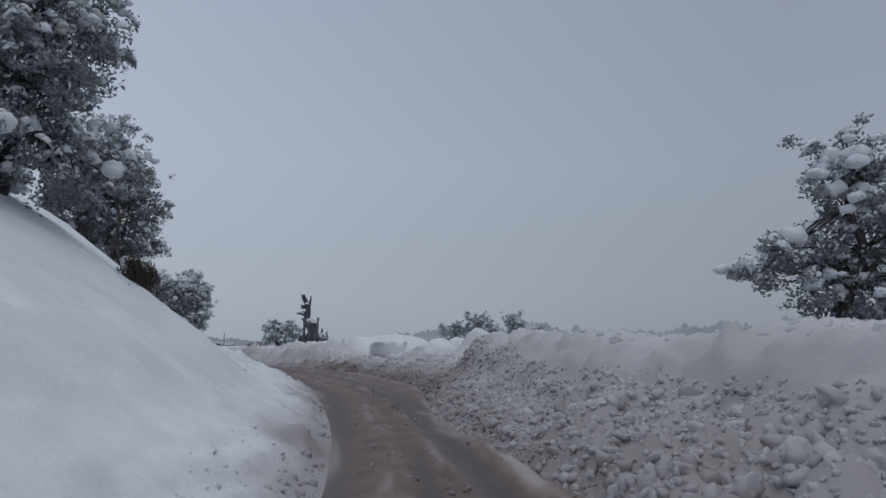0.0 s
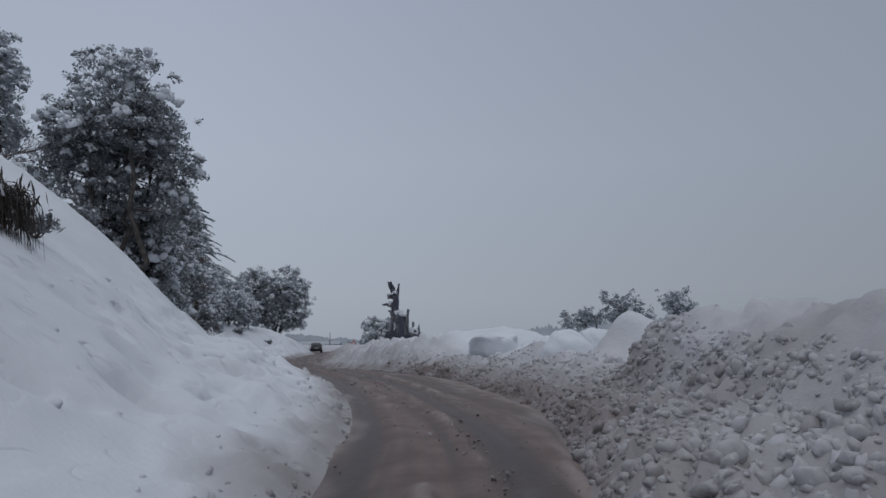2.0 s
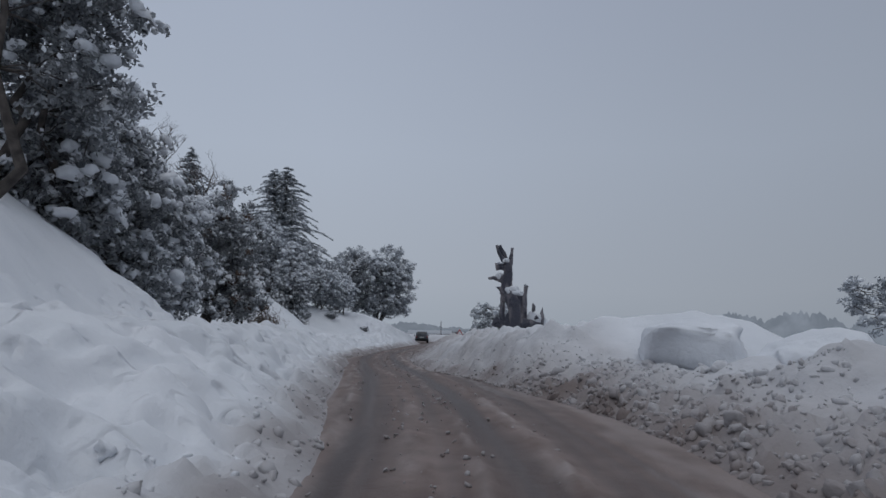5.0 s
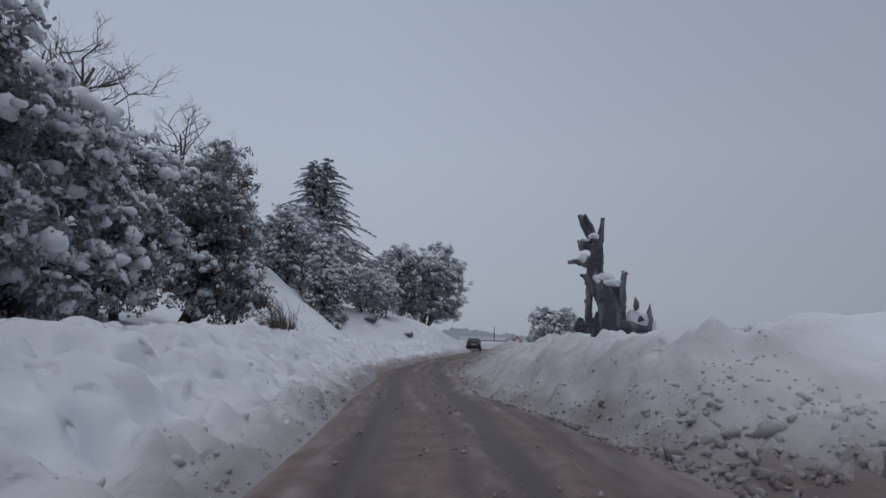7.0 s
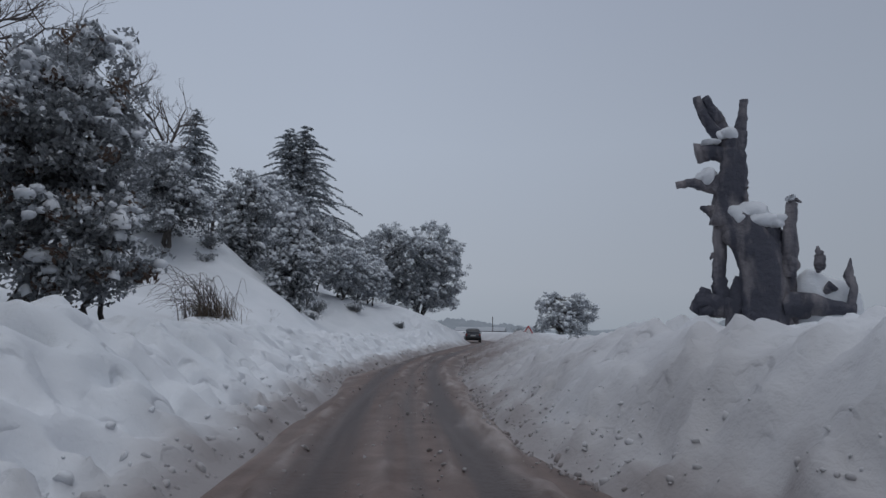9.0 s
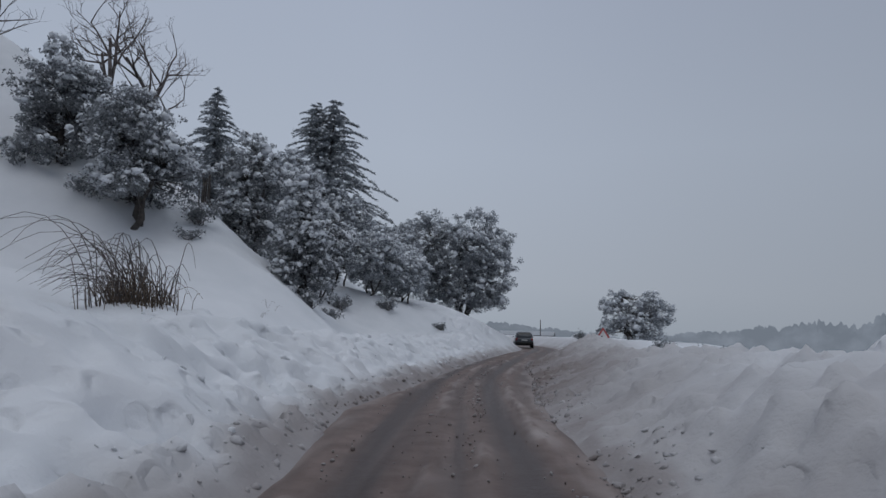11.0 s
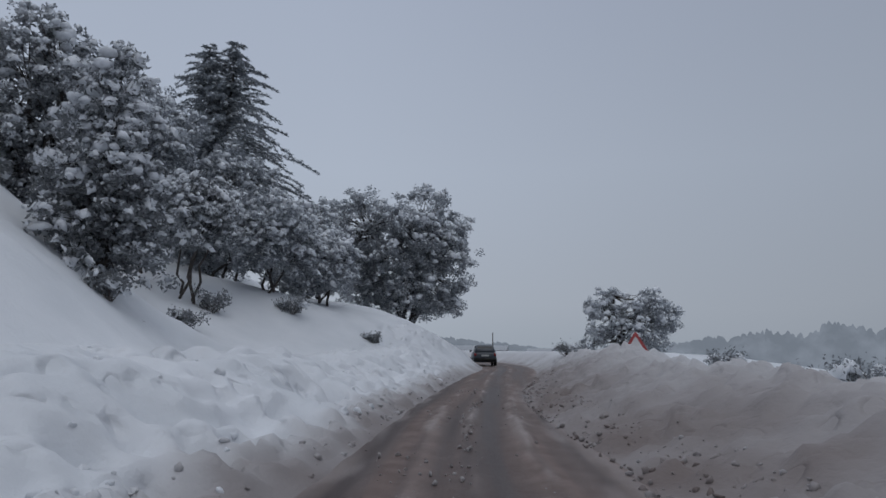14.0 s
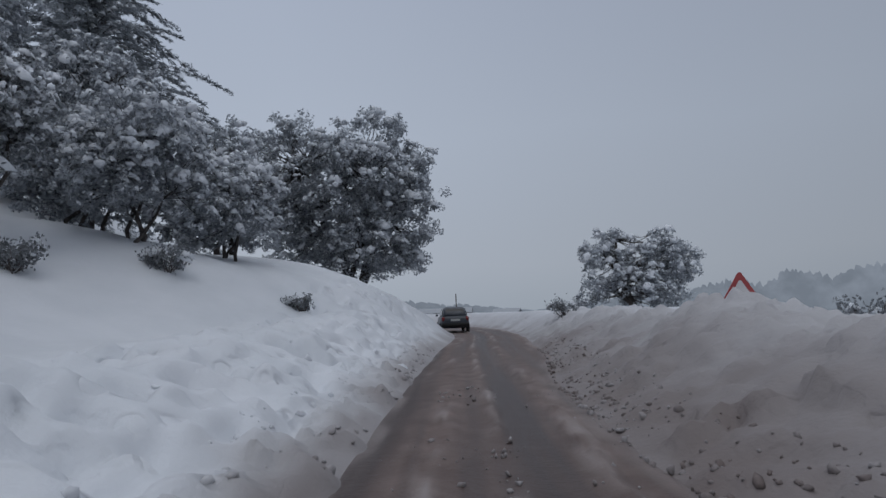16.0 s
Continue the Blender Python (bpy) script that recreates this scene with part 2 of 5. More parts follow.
def smooth_line(p, n=30):
    q = np.vstack([2 * p[0] - p[1], p, 2 * p[-1] - p[-2]])
    out = []
    for i in range(1, len(q) - 2):
        a, b, c, d = q[i - 1:i + 3]
        for u in np.arange(n) / n:
            out.append(0.5 * (2 * b + (c - a) * u + (2 * a - 5 * b + 4 * c - d) * u * u + (3 * b - a - 3 * c + d) * u ** 3))
    return np.array(out + [p[-1]])


LINE = smooth_line(AXIS)
RUN = np.r_[0, np.cumsum(np.hypot(*np.diff(LINE, axis=0).T))]
RUN -= RUN[np.argmin(np.hypot(*LINE.T))]
SIDE = np.gradient(LINE, axis=0)
SIDE = np.stack([SIDE[:, 1], -SIDE[:, 0]], 1) / np.hypot(*SIDE.T)[:, None]


def plan(s, d):
    """World x, y of a place s metres along the road and d metres to its right."""
    s, d = np.asarray(s, float), np.asarray(d, float)
    return (np.interp(s, RUN, LINE[:, 0]) + d * np.interp(s, RUN, SIDE[:, 0]),
            np.interp(s, RUN, LINE[:, 1]) + d * np.interp(s, RUN, SIDE[:, 1]))


def along(x, y):
    i = int(np.argmin(np.hypot(LINE[:, 0] - x, LINE[:, 1] - y)))
    return RUN[i], float((np.array((x, y)) - LINE[i]) @ SIDE[i])


def keyed(s, *pairs):
    return np.interp(s, [p[0] for p in pairs], [p[1] for p in pairs])


def road_z(s):
    return keyed(s, (-20, 0.05), (0, 0.0), (8, -0.12), (30, -0.14), (36, -0.2), (46, -0.37), (52, -0.44), (62, -0.43), (140, -0.5))


def left_edge(s):
    return keyed(s, (-20, -0.8), (0, -0.8), (9, -0.9), (15, -1.05), (22, -0.95), (26, -1.1), (30, -1.55), (40, -1.55), (47, -1.45),
                 (52, -1.9), (56, -1.3), (61, -1.0), (70, -0.9), (96, -0.6), (110, -1.2), (140, -1.2))


def right_edge(s):
    return keyed(s, (-20, 1.5), (5, 1.4), (7, 1.2), (12, 1.05), (16, 1.7), (19, 2.3), (23, 2.6), (28, 2.8), (32, 2.3), (37, 2.0), (41, 1.3),
                 (45, 1.45), (53, 1.55), (60, 2.0), (67, 1.55), (72, 1.7), (78, 2.3), (100, 2.6), (140, 2.6))


def base_z(s, d):
    """Height of the snow without its small lumps."""
    zr = road_z(s)
    ul, ur = left_edge(s) - d, d - right_edge(s)
    # left: thrown bank, then the hillside
    hb = keyed(s, (-10, 0.9), (12, 1.0), (24, 1.25), (36, 1.38), (44, 1.48), (48, 1.47), (52, 1.33), (56, 1.2), (60, 1.07), (68, 0.9), (72, 1.05), (76, 1.24), (85, 1.39), (100, 1.23))
    wb = keyed(s, (-10, 2.2), (10, 2.2), (22, 2.6), (34, 2.3), (46, 2.4), (60, 2.6), (75, 2.4), (95, 1.8))
    bank = hb * sstep(-0.15, 1, ul / wb) * (1.0 - 0.06 * sstep(1.0, 1.8, ul / wb))
    u0 = keyed(s, (-10, 1.3), (8, 1.27), (12, 1.1), (16, 1.84), (20, 2.47), (24, 2.58), (28, 3.3), (32, 2.4), (36, 4.67), (40, 5.6), (48, 5.6), (52, 5.16), (56, 4.6),
               (60, 4.16), (64, 3.89), (68, 5.0), (72, 4.97), (76, 3.7), (80, 2.43), (85, 1.12), (92, 1.2), (100, 1.6))
    sl = keyed(s, (-10, 0.75), (8, 0.88), (12, 0.97), (16, 1.09), (20, 1.21), (24, 1.39), (28, 1.5), (32, 1.04), (36, 0.54), (40, 0.25), (44, 0.29), (48, 0.4), (52, 0.5), (56, 0.61),
               (60, 0.89), (64, 1.13), (68, 1.0), (72, 0.35), (76, 0.54), (80, 1.05), (85, 1.24), (92, 0.83), (100, 0.44))
    cap = keyed(s, (-10, 7), (12, 7.1), (20, 7.8), (28, 8.1), (32, 5.3), (36, 2.2), (44, 2.1), (48, 2.25), (52, 2.6), (57, 1.3), (60, 1.6), (64, 5.5), (68, 11), (72, 8.6), (76, 5.3), (80, 2.2),
                (85, 2.5), (92, 1.6), (100, 3))
    t = np.maximum(ul - u0, 0)
    rise = sl * (np.sqrt(t * t + 0.35) - 0.59)
    rise = np.where(t > 0, np.maximum(rise, 0), 0)
    hill = cap * (1 - np.exp(-rise / cap)) + np.minimum(0.45 * np.maximum(-d - 12, 0), 10) * sstep(22, 36, s)
    left = np.where(ul > -0.3, bank + hill, 0)
    # right: rubble slope and wall, shelf, then the fall to the valley
    hr = keyed(s, (-10, 1.35), (12, 1.40), (16.8, 1.38), (17.9, 0.62), (30, 0.55), (32.8, 0.62), (34.3, 1.4), (36, 1.38), (38, 1.24), (42, 1.18), (46, 1.15), (51, 1.1), (56, 0.95), (60, 0.75), (66, 0.62), (71, 0.75), (80, 1.05), (100, 0.9))
    wr = keyed(s, (-10, 2.8), (12, 2.8), (14.5, 2.5), (16, 2.2), (17.2, 2.0), (18.4, 2.4), (30, 2.2), (33, 1.7), (36, 1.45), (44, 2.0), (56, 2.4), (66, 2.6), (80, 2.2))
    k = np.clip(ur / wr, 0, 3)
    wall = keyed(s, (-10, 1.0), (16.8, 1.0), (17.8, 0.0), (140, 0.0))
    rub = np.interp(k, (0, 0.12, 0.50, 0.60, 0.70, 0.83, 1.08, 3), (0, 0.10, 0.27, 0.50, 0.74, 0.88, 1.0, 1.0))
    plain = sstep(-0.05, 1, k)
    right = hr * (wall * rub + (1 - wall) * plain)
    drop0 = keyed(s, (-10, 9), (30, 10), (40, 7), (50, 5.5), (58, 5.0), (66, 4.8), (76, 5.4), (84, 8), (92, 13))
    dr_s = keyed(s, (-10, 0.2), (40, 0.3), (55, 0.3), (64, 0.32), (78, 0.3), (90, 0.12))
    right = right - dr_s * np.maximum(d - drop0, 0) * (ur > 0)
    right = np.maximum(right, -9.0)
    return zr + np.where(d < 0, left, np.where(ur > -0.3, right, 0))


# ---------------------------------------------------------------- the snow-covered ground, one sheet
def steps(*spans):
    out = [spans[0][0]]
    for a, b, st in spans:
        n = max(1, round((b - a) / st))
        out += list(a + (b - a) * np.arange(1, n + 1) / n)
    return np.array(out)


GS = steps((-16, -3, 0.35), (-3, 74, 0.105), (74, 100, 0.25), (100, 135, 0.7))
GD = steps((-38, -16, 0.8), (-16, -8, 0.3), (-8, -5, 0.13), (-5, -0.5, 0.052), (-0.5, 0.9, 0.35), (0.9, 5.6, 0.075), (5.6, 8, 0.12), (8, 14, 0.3), (14, 40, 1.0), (40, 120, 8), (120, 600, 60))
SS, DD = np.meshgrid(GS, GD, indexing="ij")
ZZ = base_z(SS, DD)
off = np.maximum(left_edge(SS) - DD, DD - right_edge(SS))          # distance outside the road
amp = sstep(0.0, 1.6, off)
ZZ -= 0.14 * sstep(-0.05, -0.3, off)
near_left = (DD < 0) * sstep(5.5, 3.5, left_edge(SS) - DD)
calm = 1.0 - 0.6 * (DD > 0) * sstep(33, 36, SS) - (0.6 - 0.35 * sstep(20, 10, SS)) * (DD < 0)
ZZ += amp * (0.28 * fbm(SS / 5.0, DD / 5.0, 2, 3) + 0.16 * calm * fbm(SS / 1.5, DD / 1.5, 3, 11))
ZZ += amp * (0.06 + 0.04 * near_left * sstep(16, 30, SS)) * fbm(SS / 0.5, DD / 0.5, 2, 23)
ZZ += amp * near_left * sstep(10, 18, SS) * (0.04 * fbm(SS / 0.24, DD / 0.24, 2, 27) - 0.14 * sstep(0.24, 0.36, vnoise(SS / 0.5, DD / 0.36, 29)))
wall_zone = (DD > 0) * sstep(17.6, 16.4, SS) * sstep(0.2, 1.0, off) * sstep(6.0, 4.0, off)
ZZ += wall_zone * 0.16 * fbm(SS / 1.6, DD / 0.9, 3, 31)
rim = (DD > 0) * sstep(0.0, 0.5, off) * sstep(3.2, 1.6, off)
ZZ += rim * 0.07 * fbm(SS / 0.35, DD / 0.35, 3, 37)


near = np.searchsorted(GS, 84)
cs_, cd_, co_ = SS[:near], DD[:near], off[:near]
warp = 0.25 * fbm(cs_ / 0.5, cd_ / 0.5, 2, 33)
heap_r = (cd_ > 0) * sstep(-0.05, 0.25, co_) * keyed(cs_, (-5, 1.0), (16, 1.0), (30, 0.9), (38, 0.45), (84, 0.35)) * sstep(keyed(cs_, (-5, 2.1), (15, 2.0), (17.5, 2.9), (33, 2.2), (40, 1.4), (84, 1.2)), 1.0, co_)
crest = (cd_ > 0) * sstep(1.3, 2.4, co_) * sstep(4.6, 3.2, co_) * keyed(cs_, (-5, 0.45), (14, 0.45), (16, 0.2), (20, 0.0), (38, 0.0), (46, 0.7), (84, 0.9))
toe_l = (cd_ < 0) * sstep(-0.05, 0.2, co_) * sstep(1.5, 0.5, co_)
ZZ[:near] += (heap_r + 0.8 * crest) * (0.17 * cells(cs_ / 0.28 + warp, cd_ / 0.25 + warp, 61) + 0.11 * cells(cs_ / 0.16 + warp, cd_ / 0.15, 65))
ZZ[:near] += crest * 0.16 * fbm(cs_ / 1.1, cd_ / 0.9, 3, 68)
ZZ[:near] += toe_l * (0.10 * cells(cs_ / 0.3 + warp, cd_ / 0.26, 71) + 0.05 * cells(cs_ / 0.17, cd_ / 0.15, 75))


def lumps(count, s0, s1, o0, o1, side, r0, r1, height, sign, seed):
    """Clods (sign 1) or holes (sign -1) pressed into the sheet beside the road."""
    rng = np.random.RandomState(seed)
    for _ in range(count):
        s, o, r = rng.uniform(s0, s1), o0 + (o1 - o0) * rng.rand() ** 1.2, r0 + (r1 - r0) * rng.rand() ** 2
        d = left_edge(s) - o if side < 0 else right_edge(s) + o
        i0, i1 = np.searchsorted(GS, (s - r, s + r))
        j0, j1 = np.searchsorted(GD, (d - r, d + r))
        if i1 <= i0 or j1 <= j0:
            continue
        ca, sa, st = math.cos(rng.rand() * 3), math.sin(rng.rand() * 3), rng.uniform(0.7, 1.6)
        a, b = SS[i0:i1, j0:j1] - s, DD[i0:i1, j0:j1] - d
        q = ((a * ca + b * sa) ** 2 * st + (b * ca - a * sa) ** 2 / st) / (r * r)
        ZZ[i0:i1, j0:j1] += sign * height * rng.uniform(0.5, 1.0) * r * (np.clip(1 - q, 0, 1) ** 1.3 if sign > 0 else np.clip(1 - q, 0, 1) ** 0.75 * np.clip(0.75 + 0.5 * (b * ca - a * sa) / r, 0.2, 1.2))


lumps(1000, 16, 82, 0.0, 3.6, -1, 0.10, 0.30, 0.5, 1, 1)
lumps(700, 12, 82, 0.5, 3.6, -1, 0.10, 0.34, 1.5, -1, 2)
lumps(760, 18, 82, 0.4, 3.2, -1, 0.10, 0.18, 1.9, -1, 12)
lumps(70, 20, 82, 0.8, 3.4, -1, 0.3, 0.55, 0.8, -1, 13)
lumps(160, -2, 18, 0.1, 1.6, -1, 0.08, 0.18, 0.45, 1, 3)
lumps(110, -2, 16, 0.3, 3.4, -1, 0.12, 0.26, 0.45, -1, 4)
lumps(900, -3, 16, 0.2, 2.6, 1, 0.08, 0.24, 0.5, 1, 5)
lumps(90, -3, 16, 2.4, 4.6, 1, 0.08, 0.22, 0.3, 1, 25)
lumps(300, -3, 16, 1.0, 4.6, 1, 0.07, 0.2, 0.8, -1, 15)
lumps(700, 16, 40, 0.2, 2.6, 1, 0.08, 0.24, 0.5, 1, 6)
lumps(1100, 36, 90, 0.1, 4.0, 1, 0.09, 0.32, 0.5, 1, 7)
lumps(420, 36, 84, 0.4, 4.2, 1, 0.07, 0.22, 0.8, -1, 8)
lumps(60, 20, 60, 3.0, 9.0, -1, 0.12, 0.3, 0.6, -1, 9)
for hs, hd, hh, hr_ in ((22.0, 5.75, 1.15, 0.78), (21.0, 6.6, 0.55, 0.9), (22.9, 6.7, 0.35, 0.9), (25.3, 6.3, 0.55, 0.9), (26.8, 5.4, 0.4, 0.8), (29.0, 5.6, 0.35, 0.9), (24.0, 4.9, 0.35, 0.9), (33.5, 7.2, 0.55, 1.5), (36.0, 7.4, 0.4, 1.6), (34.6, 5.2, 0.35, 0.9), (31.2, 6.6, 0.35, 0.8), (*along(-34.3, 57.7), 0.8, 2.3), (*along(-23.3, 46.9), 0.45, 1.5), (*along(-20.3, 68.4), 0.26, 1.5), (*along(0.3, 26.9), 0.4, 1.0), (*along(-0.7, 28.2), 0.3, 0.9)):
    ring = np.hypot(SS - hs, DD - hd) / hr_ * (1 + 0.35 * fbm(SS / 0.9, DD / 0.9, 3, 47))
    ZZ += hh * (0.55 * np.exp(-(ring * 1.25) ** 2.4) + 0.45 * np.exp(-(ring * 0.9) ** 1.6))

soft = ZZ.copy()
soft[1:-1] = 0.5 * ZZ[1:-1] + 0.25 * (ZZ[:-2] + ZZ[2:])
soft[:, 1:-1] = 0.5 * soft[:, 1:-1] + 0.25 * (soft[:, :-2] + soft[:, 2:])
ZZ = np.where((DD < 0) & (off > 0.5), soft, ZZ)
ZZ = np.where(off > 0.0, np.maximum(ZZ, np.where(DD < 12, road_z(SS) + 0.02, -99.0)), ZZ)


def zg(s, d):
    """Height of the finished snow sheet at a place of the plan."""
    i = int(np.clip(np.searchsorted(GS, s) - 1, 0, len(GS) - 2))
    j = int(np.clip(np.searchsorted(GD, d) - 1, 0, len(GD) - 2))
    a, b = (s - GS[i]) / (GS[i + 1] - GS[i]), (d - GD[j]) / (GD[j + 1] - GD[j])
    a, b = min(max(a, 0), 1), min(max(b, 0), 1)
    return float((ZZ[i, j] * (1 - a) + ZZ[i + 1, j] * a) * (1 - b) + (ZZ[i, j + 1] * (1 - a) + ZZ[i + 1, j + 1] * a) * b)


def spot(s, d, sink=0.0):
    x, y = plan(s, d)
    return Vector((float(x), float(y), zg(s, d) - sink))


def spot_xy(x, y, sink=0.0):
    s, d = along(x, y)
    return Vector((x, y, zg(s, d) - sink))


def grid_faces(n, m):
    a = (np.arange(n - 1)[:, None] * m + np.arange(m - 1)[None, :]).ravel()
    return np.stack([a, a + 1, a + m + 1, a + m], 1).tolist()


def add_attr(me, name, values):
    at = me.attributes.new(name, "FLOAT", "POINT")
    at.data.foreach_set("value", np.asarray(values, np.float32).ravel())


XX, YY = plan(SS, DD)
ground_me = mesh_from("ground", np.stack([XX, YY, ZZ], 2).reshape(-1, 3), grid_faces(*SS.shape), GROUND)
dirt_r = keyed(SS, (-10, 0.78), (13, 0.78), (17, 0.9), (31, 0.95), (35, 0.6), (48, 0.62), (54, 0.85), (60, 0.92), (78, 0.95), (95, 0.6))
reach_r = keyed(SS, (-10, 5.6), (13, 5.2), (16, 3.4), (30, 3.1), (36, 2.4), (44, 3.6), (60, 5.8), (75, 5.6), (90, 4.0))
grit_r = dirt_r * (0.45 + 0.55 * sstep(0.8, 0.0, off / reach_r)) * sstep(1.35, 0.75, off / reach_r)
grit_r = np.maximum(grit_r, 0.8 * sstep(1.1, 0.1, off + 0.5 * fbm(SS / 0.7, DD / 0.5, 3, 45)))
grit_l = sstep(0.95, 0.0, off + 0.3 * fbm(SS / 0.8, DD / 0.8, 3, 41)) * keyed(SS, (-10, 0.75), (20, 0.7), (60, 0.85), (80, 0.7))
grit = np.where(DD < 0, grit_l, grit_r) + 0.15 * fbm(SS / 1.1, DD / 1.1, 3, 43) * (off < 3)
SOIL = np.clip(grit, 0, 1) * (off < 8)
add_attr(ground_me, "grit", SOIL)
add_attr(ground_me, "dent", np.where(DD < 0, sstep(0.1, 0.5, off) * sstep(4.6, 3.0, off), 0.35 * sstep(0.3, 1.0, off) * sstep(4.0, 2.5, off) * (SS > 34)) * sstep(8, 20, SS))
ground = tagged(new("ground", ground_me), "deep white snow, lumpy and soiled along the road", "ground", kind="structure")

# the low land beyond, under the snow
far_me = bpy.data.meshes.new("valley_floor")
fb = bmesh.new()
bmesh.ops.create_circle(fb, cap_ends=True, segments=96, radius=3000, matrix=Matrix.Translation((0, 0, -9.6)))
fb.to_mesh(far_me)
fb.free()
far_me.materials.append(SNOW)
tagged(new("valley_floor", far_me), "snow-covered low land fading into the fog", "ground", kind="structure")

# ---------------------------------------------------------------- the road
RS = steps((-16, -3, 0.4), (-3, 70, 0.15), (70, 135, 0.5))
RK = np.linspace(-0.12, 1.12, 64)
RSS, RKK = np.meshgrid(RS, RK, indexing="ij")
wob_l, wob_r = 0.14 * fbm(RSS / 1.7, 0.0, 3, 51), 0.16 * fbm(RSS / 1.3, 5.0, 3, 52)
RDD = (left_edge(RSS) + wob_l) * (1 - RKK) + (right_edge(RSS) + wob_r) * RKK
wander = 0.22 * fbm(RSS / 14.0, 0.0, 2, 61)


def track(c, w):
    return np.exp(-((RDD - c - wander) / w) ** 2)


wet = np.clip(track(-0.72, 0.26) + track(0.72, 0.27) + 0.45 * track(0.15, 0.10) + 0.6 * track(1.75, 0.28), 0, 1)
ridge = np.clip(track(0.42, 0.08) + track(-0.14, 0.13) * 0.75 + track(1.14, 0.12) + track(-1.12, 0.09) * 0.8, 0, 1)
edge_k = np.minimum(RKK, 1 - RKK)
RZ = road_z(RSS) + 0.035 * sstep(-0.02, 0.05, edge_k) - 0.16 * sstep(0.0, -0.12, edge_k)
broken = sstep(-0.15, 0.2, fbm(RSS / 1.8, RDD / 0.5, 3, 74))
RZ += -0.03 * wet + 0.04 * ridge * broken + 0.09 * ridge * broken * np.abs(fbm(RSS / 0.3, RDD / 0.12, 3, 71)) + 0.020 * fbm(RSS / 3.0, RDD / 0.12, 3, 72) + 0.006 * fbm(RSS / 0.3, RDD / 0.15, 2, 73)
RX, RY = plan(RSS, RDD)
road_me = mesh_from("road", np.stack([RX, RY, RZ], 2).reshape(-1, 3), grid_faces(*RSS.shape), ROAD)
streak = fbm(RSS / 5.0, RDD / 0.11, 3, 81)
add_attr(road_me, "wet", np.clip(wet * (0.95 + 0.6 * fbm(RSS / 4.0, RDD / 0.12, 3, 83)) + 0.75 * streak + 0.10, 0, 1))
rim_w = np.where(RKK > 0.5, 0.17, 0.10)
add_attr(road_me, "grit", np.clip(0.48 * sstep(1.0, -0.15, edge_k / rim_w + 1.3 * fbm(RSS / 1.2, RDD / 0.25, 3, 85))
                                  + 0.62 * ridge * broken * (0.5 + 1.8 * fbm(RSS / 0.7, RDD / 0.1, 3, 87)) + 0.25 * np.clip(fbm(RSS / 6.0, RDD / 0.14, 2, 88) - 0.05, 0, 1), 0, 1))
tagged(new("road", road_me), "narrow road of brown slush with dark tyre tracks", "road", kind="structure")

# ---------------------------------------------------------------- building blocks for plants and clods


def ico(sub):
    bm = bmesh.new()
    bmesh.ops.create_icosphere(bm, subdivisions=sub, radius=1.0)
    v = np.array([x.co[:] for x in bm.verts])
    f = np.array([[x.index for x in y.verts] for y in bm.faces])
    bm.free()
    return v, f


ICO1, ICO2, ICO3 = ico(1), ico(2), ico(3)


class Heap:
    """Collects vertices and faces of one mesh."""

    def __init__(self):
        self.v, self.f, self.n = [], [], 0

    def add(self, v, f):
        self.v.append(np.asarray(v, float))
        self.f += [np.asarray(g) + self.n for g in ([q for q in f if len(q) == 3], [q for q in f if len(q) == 4]) if len(g)] if isinstance(f, list) else [np.asarray(f) + self.n]
        self.n += len(v)

    def mesh(self, name, mat, smooth=True):
        faces = []
        for f in self.f:
            faces += f.tolist()
        return mesh_from(name, np.vstack(self.v) if self.v else np.zeros((0, 3)), faces, mat, smooth)


def turn3(rng):
    q = rng.normal(size=4)
    q /= np.linalg.norm(q)
    w, x, y, z = q
    return np.array([[1 - 2 * (y * y + z * z), 2 * (x * y - z * w), 2 * (x * z + y * w)],
                     [2 * (x * y + z * w), 1 - 2 * (x * x + z * z), 2 * (y * z - x * w)],
                     [2 * (x * z - y * w), 2 * (y * z + x * w), 1 - 2 * (x * x + y * y)]])


def blob(heap, centre, radii, rng, template=ICO2, rough=0.18, spin=True):
    v, f = template
    k = rng.normal(size=(3, 3)) * 1.7
    ph = rng.rand(3) * 6
    w = 1 + rough * (np.sin(v @ k[0] + ph[0]) + 0.7 * np.sin(v @ k[1] * 1.7 + ph[1]) + 0.5 * np.sin(v @ k[2] * 2.9 + ph[2]))
    p = v * w[:, None]
    p = p * np.asarray(radii)
    if spin:
        a = rng.rand() * 6.28
        p = p @ np.array([[math.cos(a), -math.sin(a), 0], [math.sin(a), math.cos(a), 0], [0, 0, 1]])
    heap.add(p + np.asarray(centre), f)


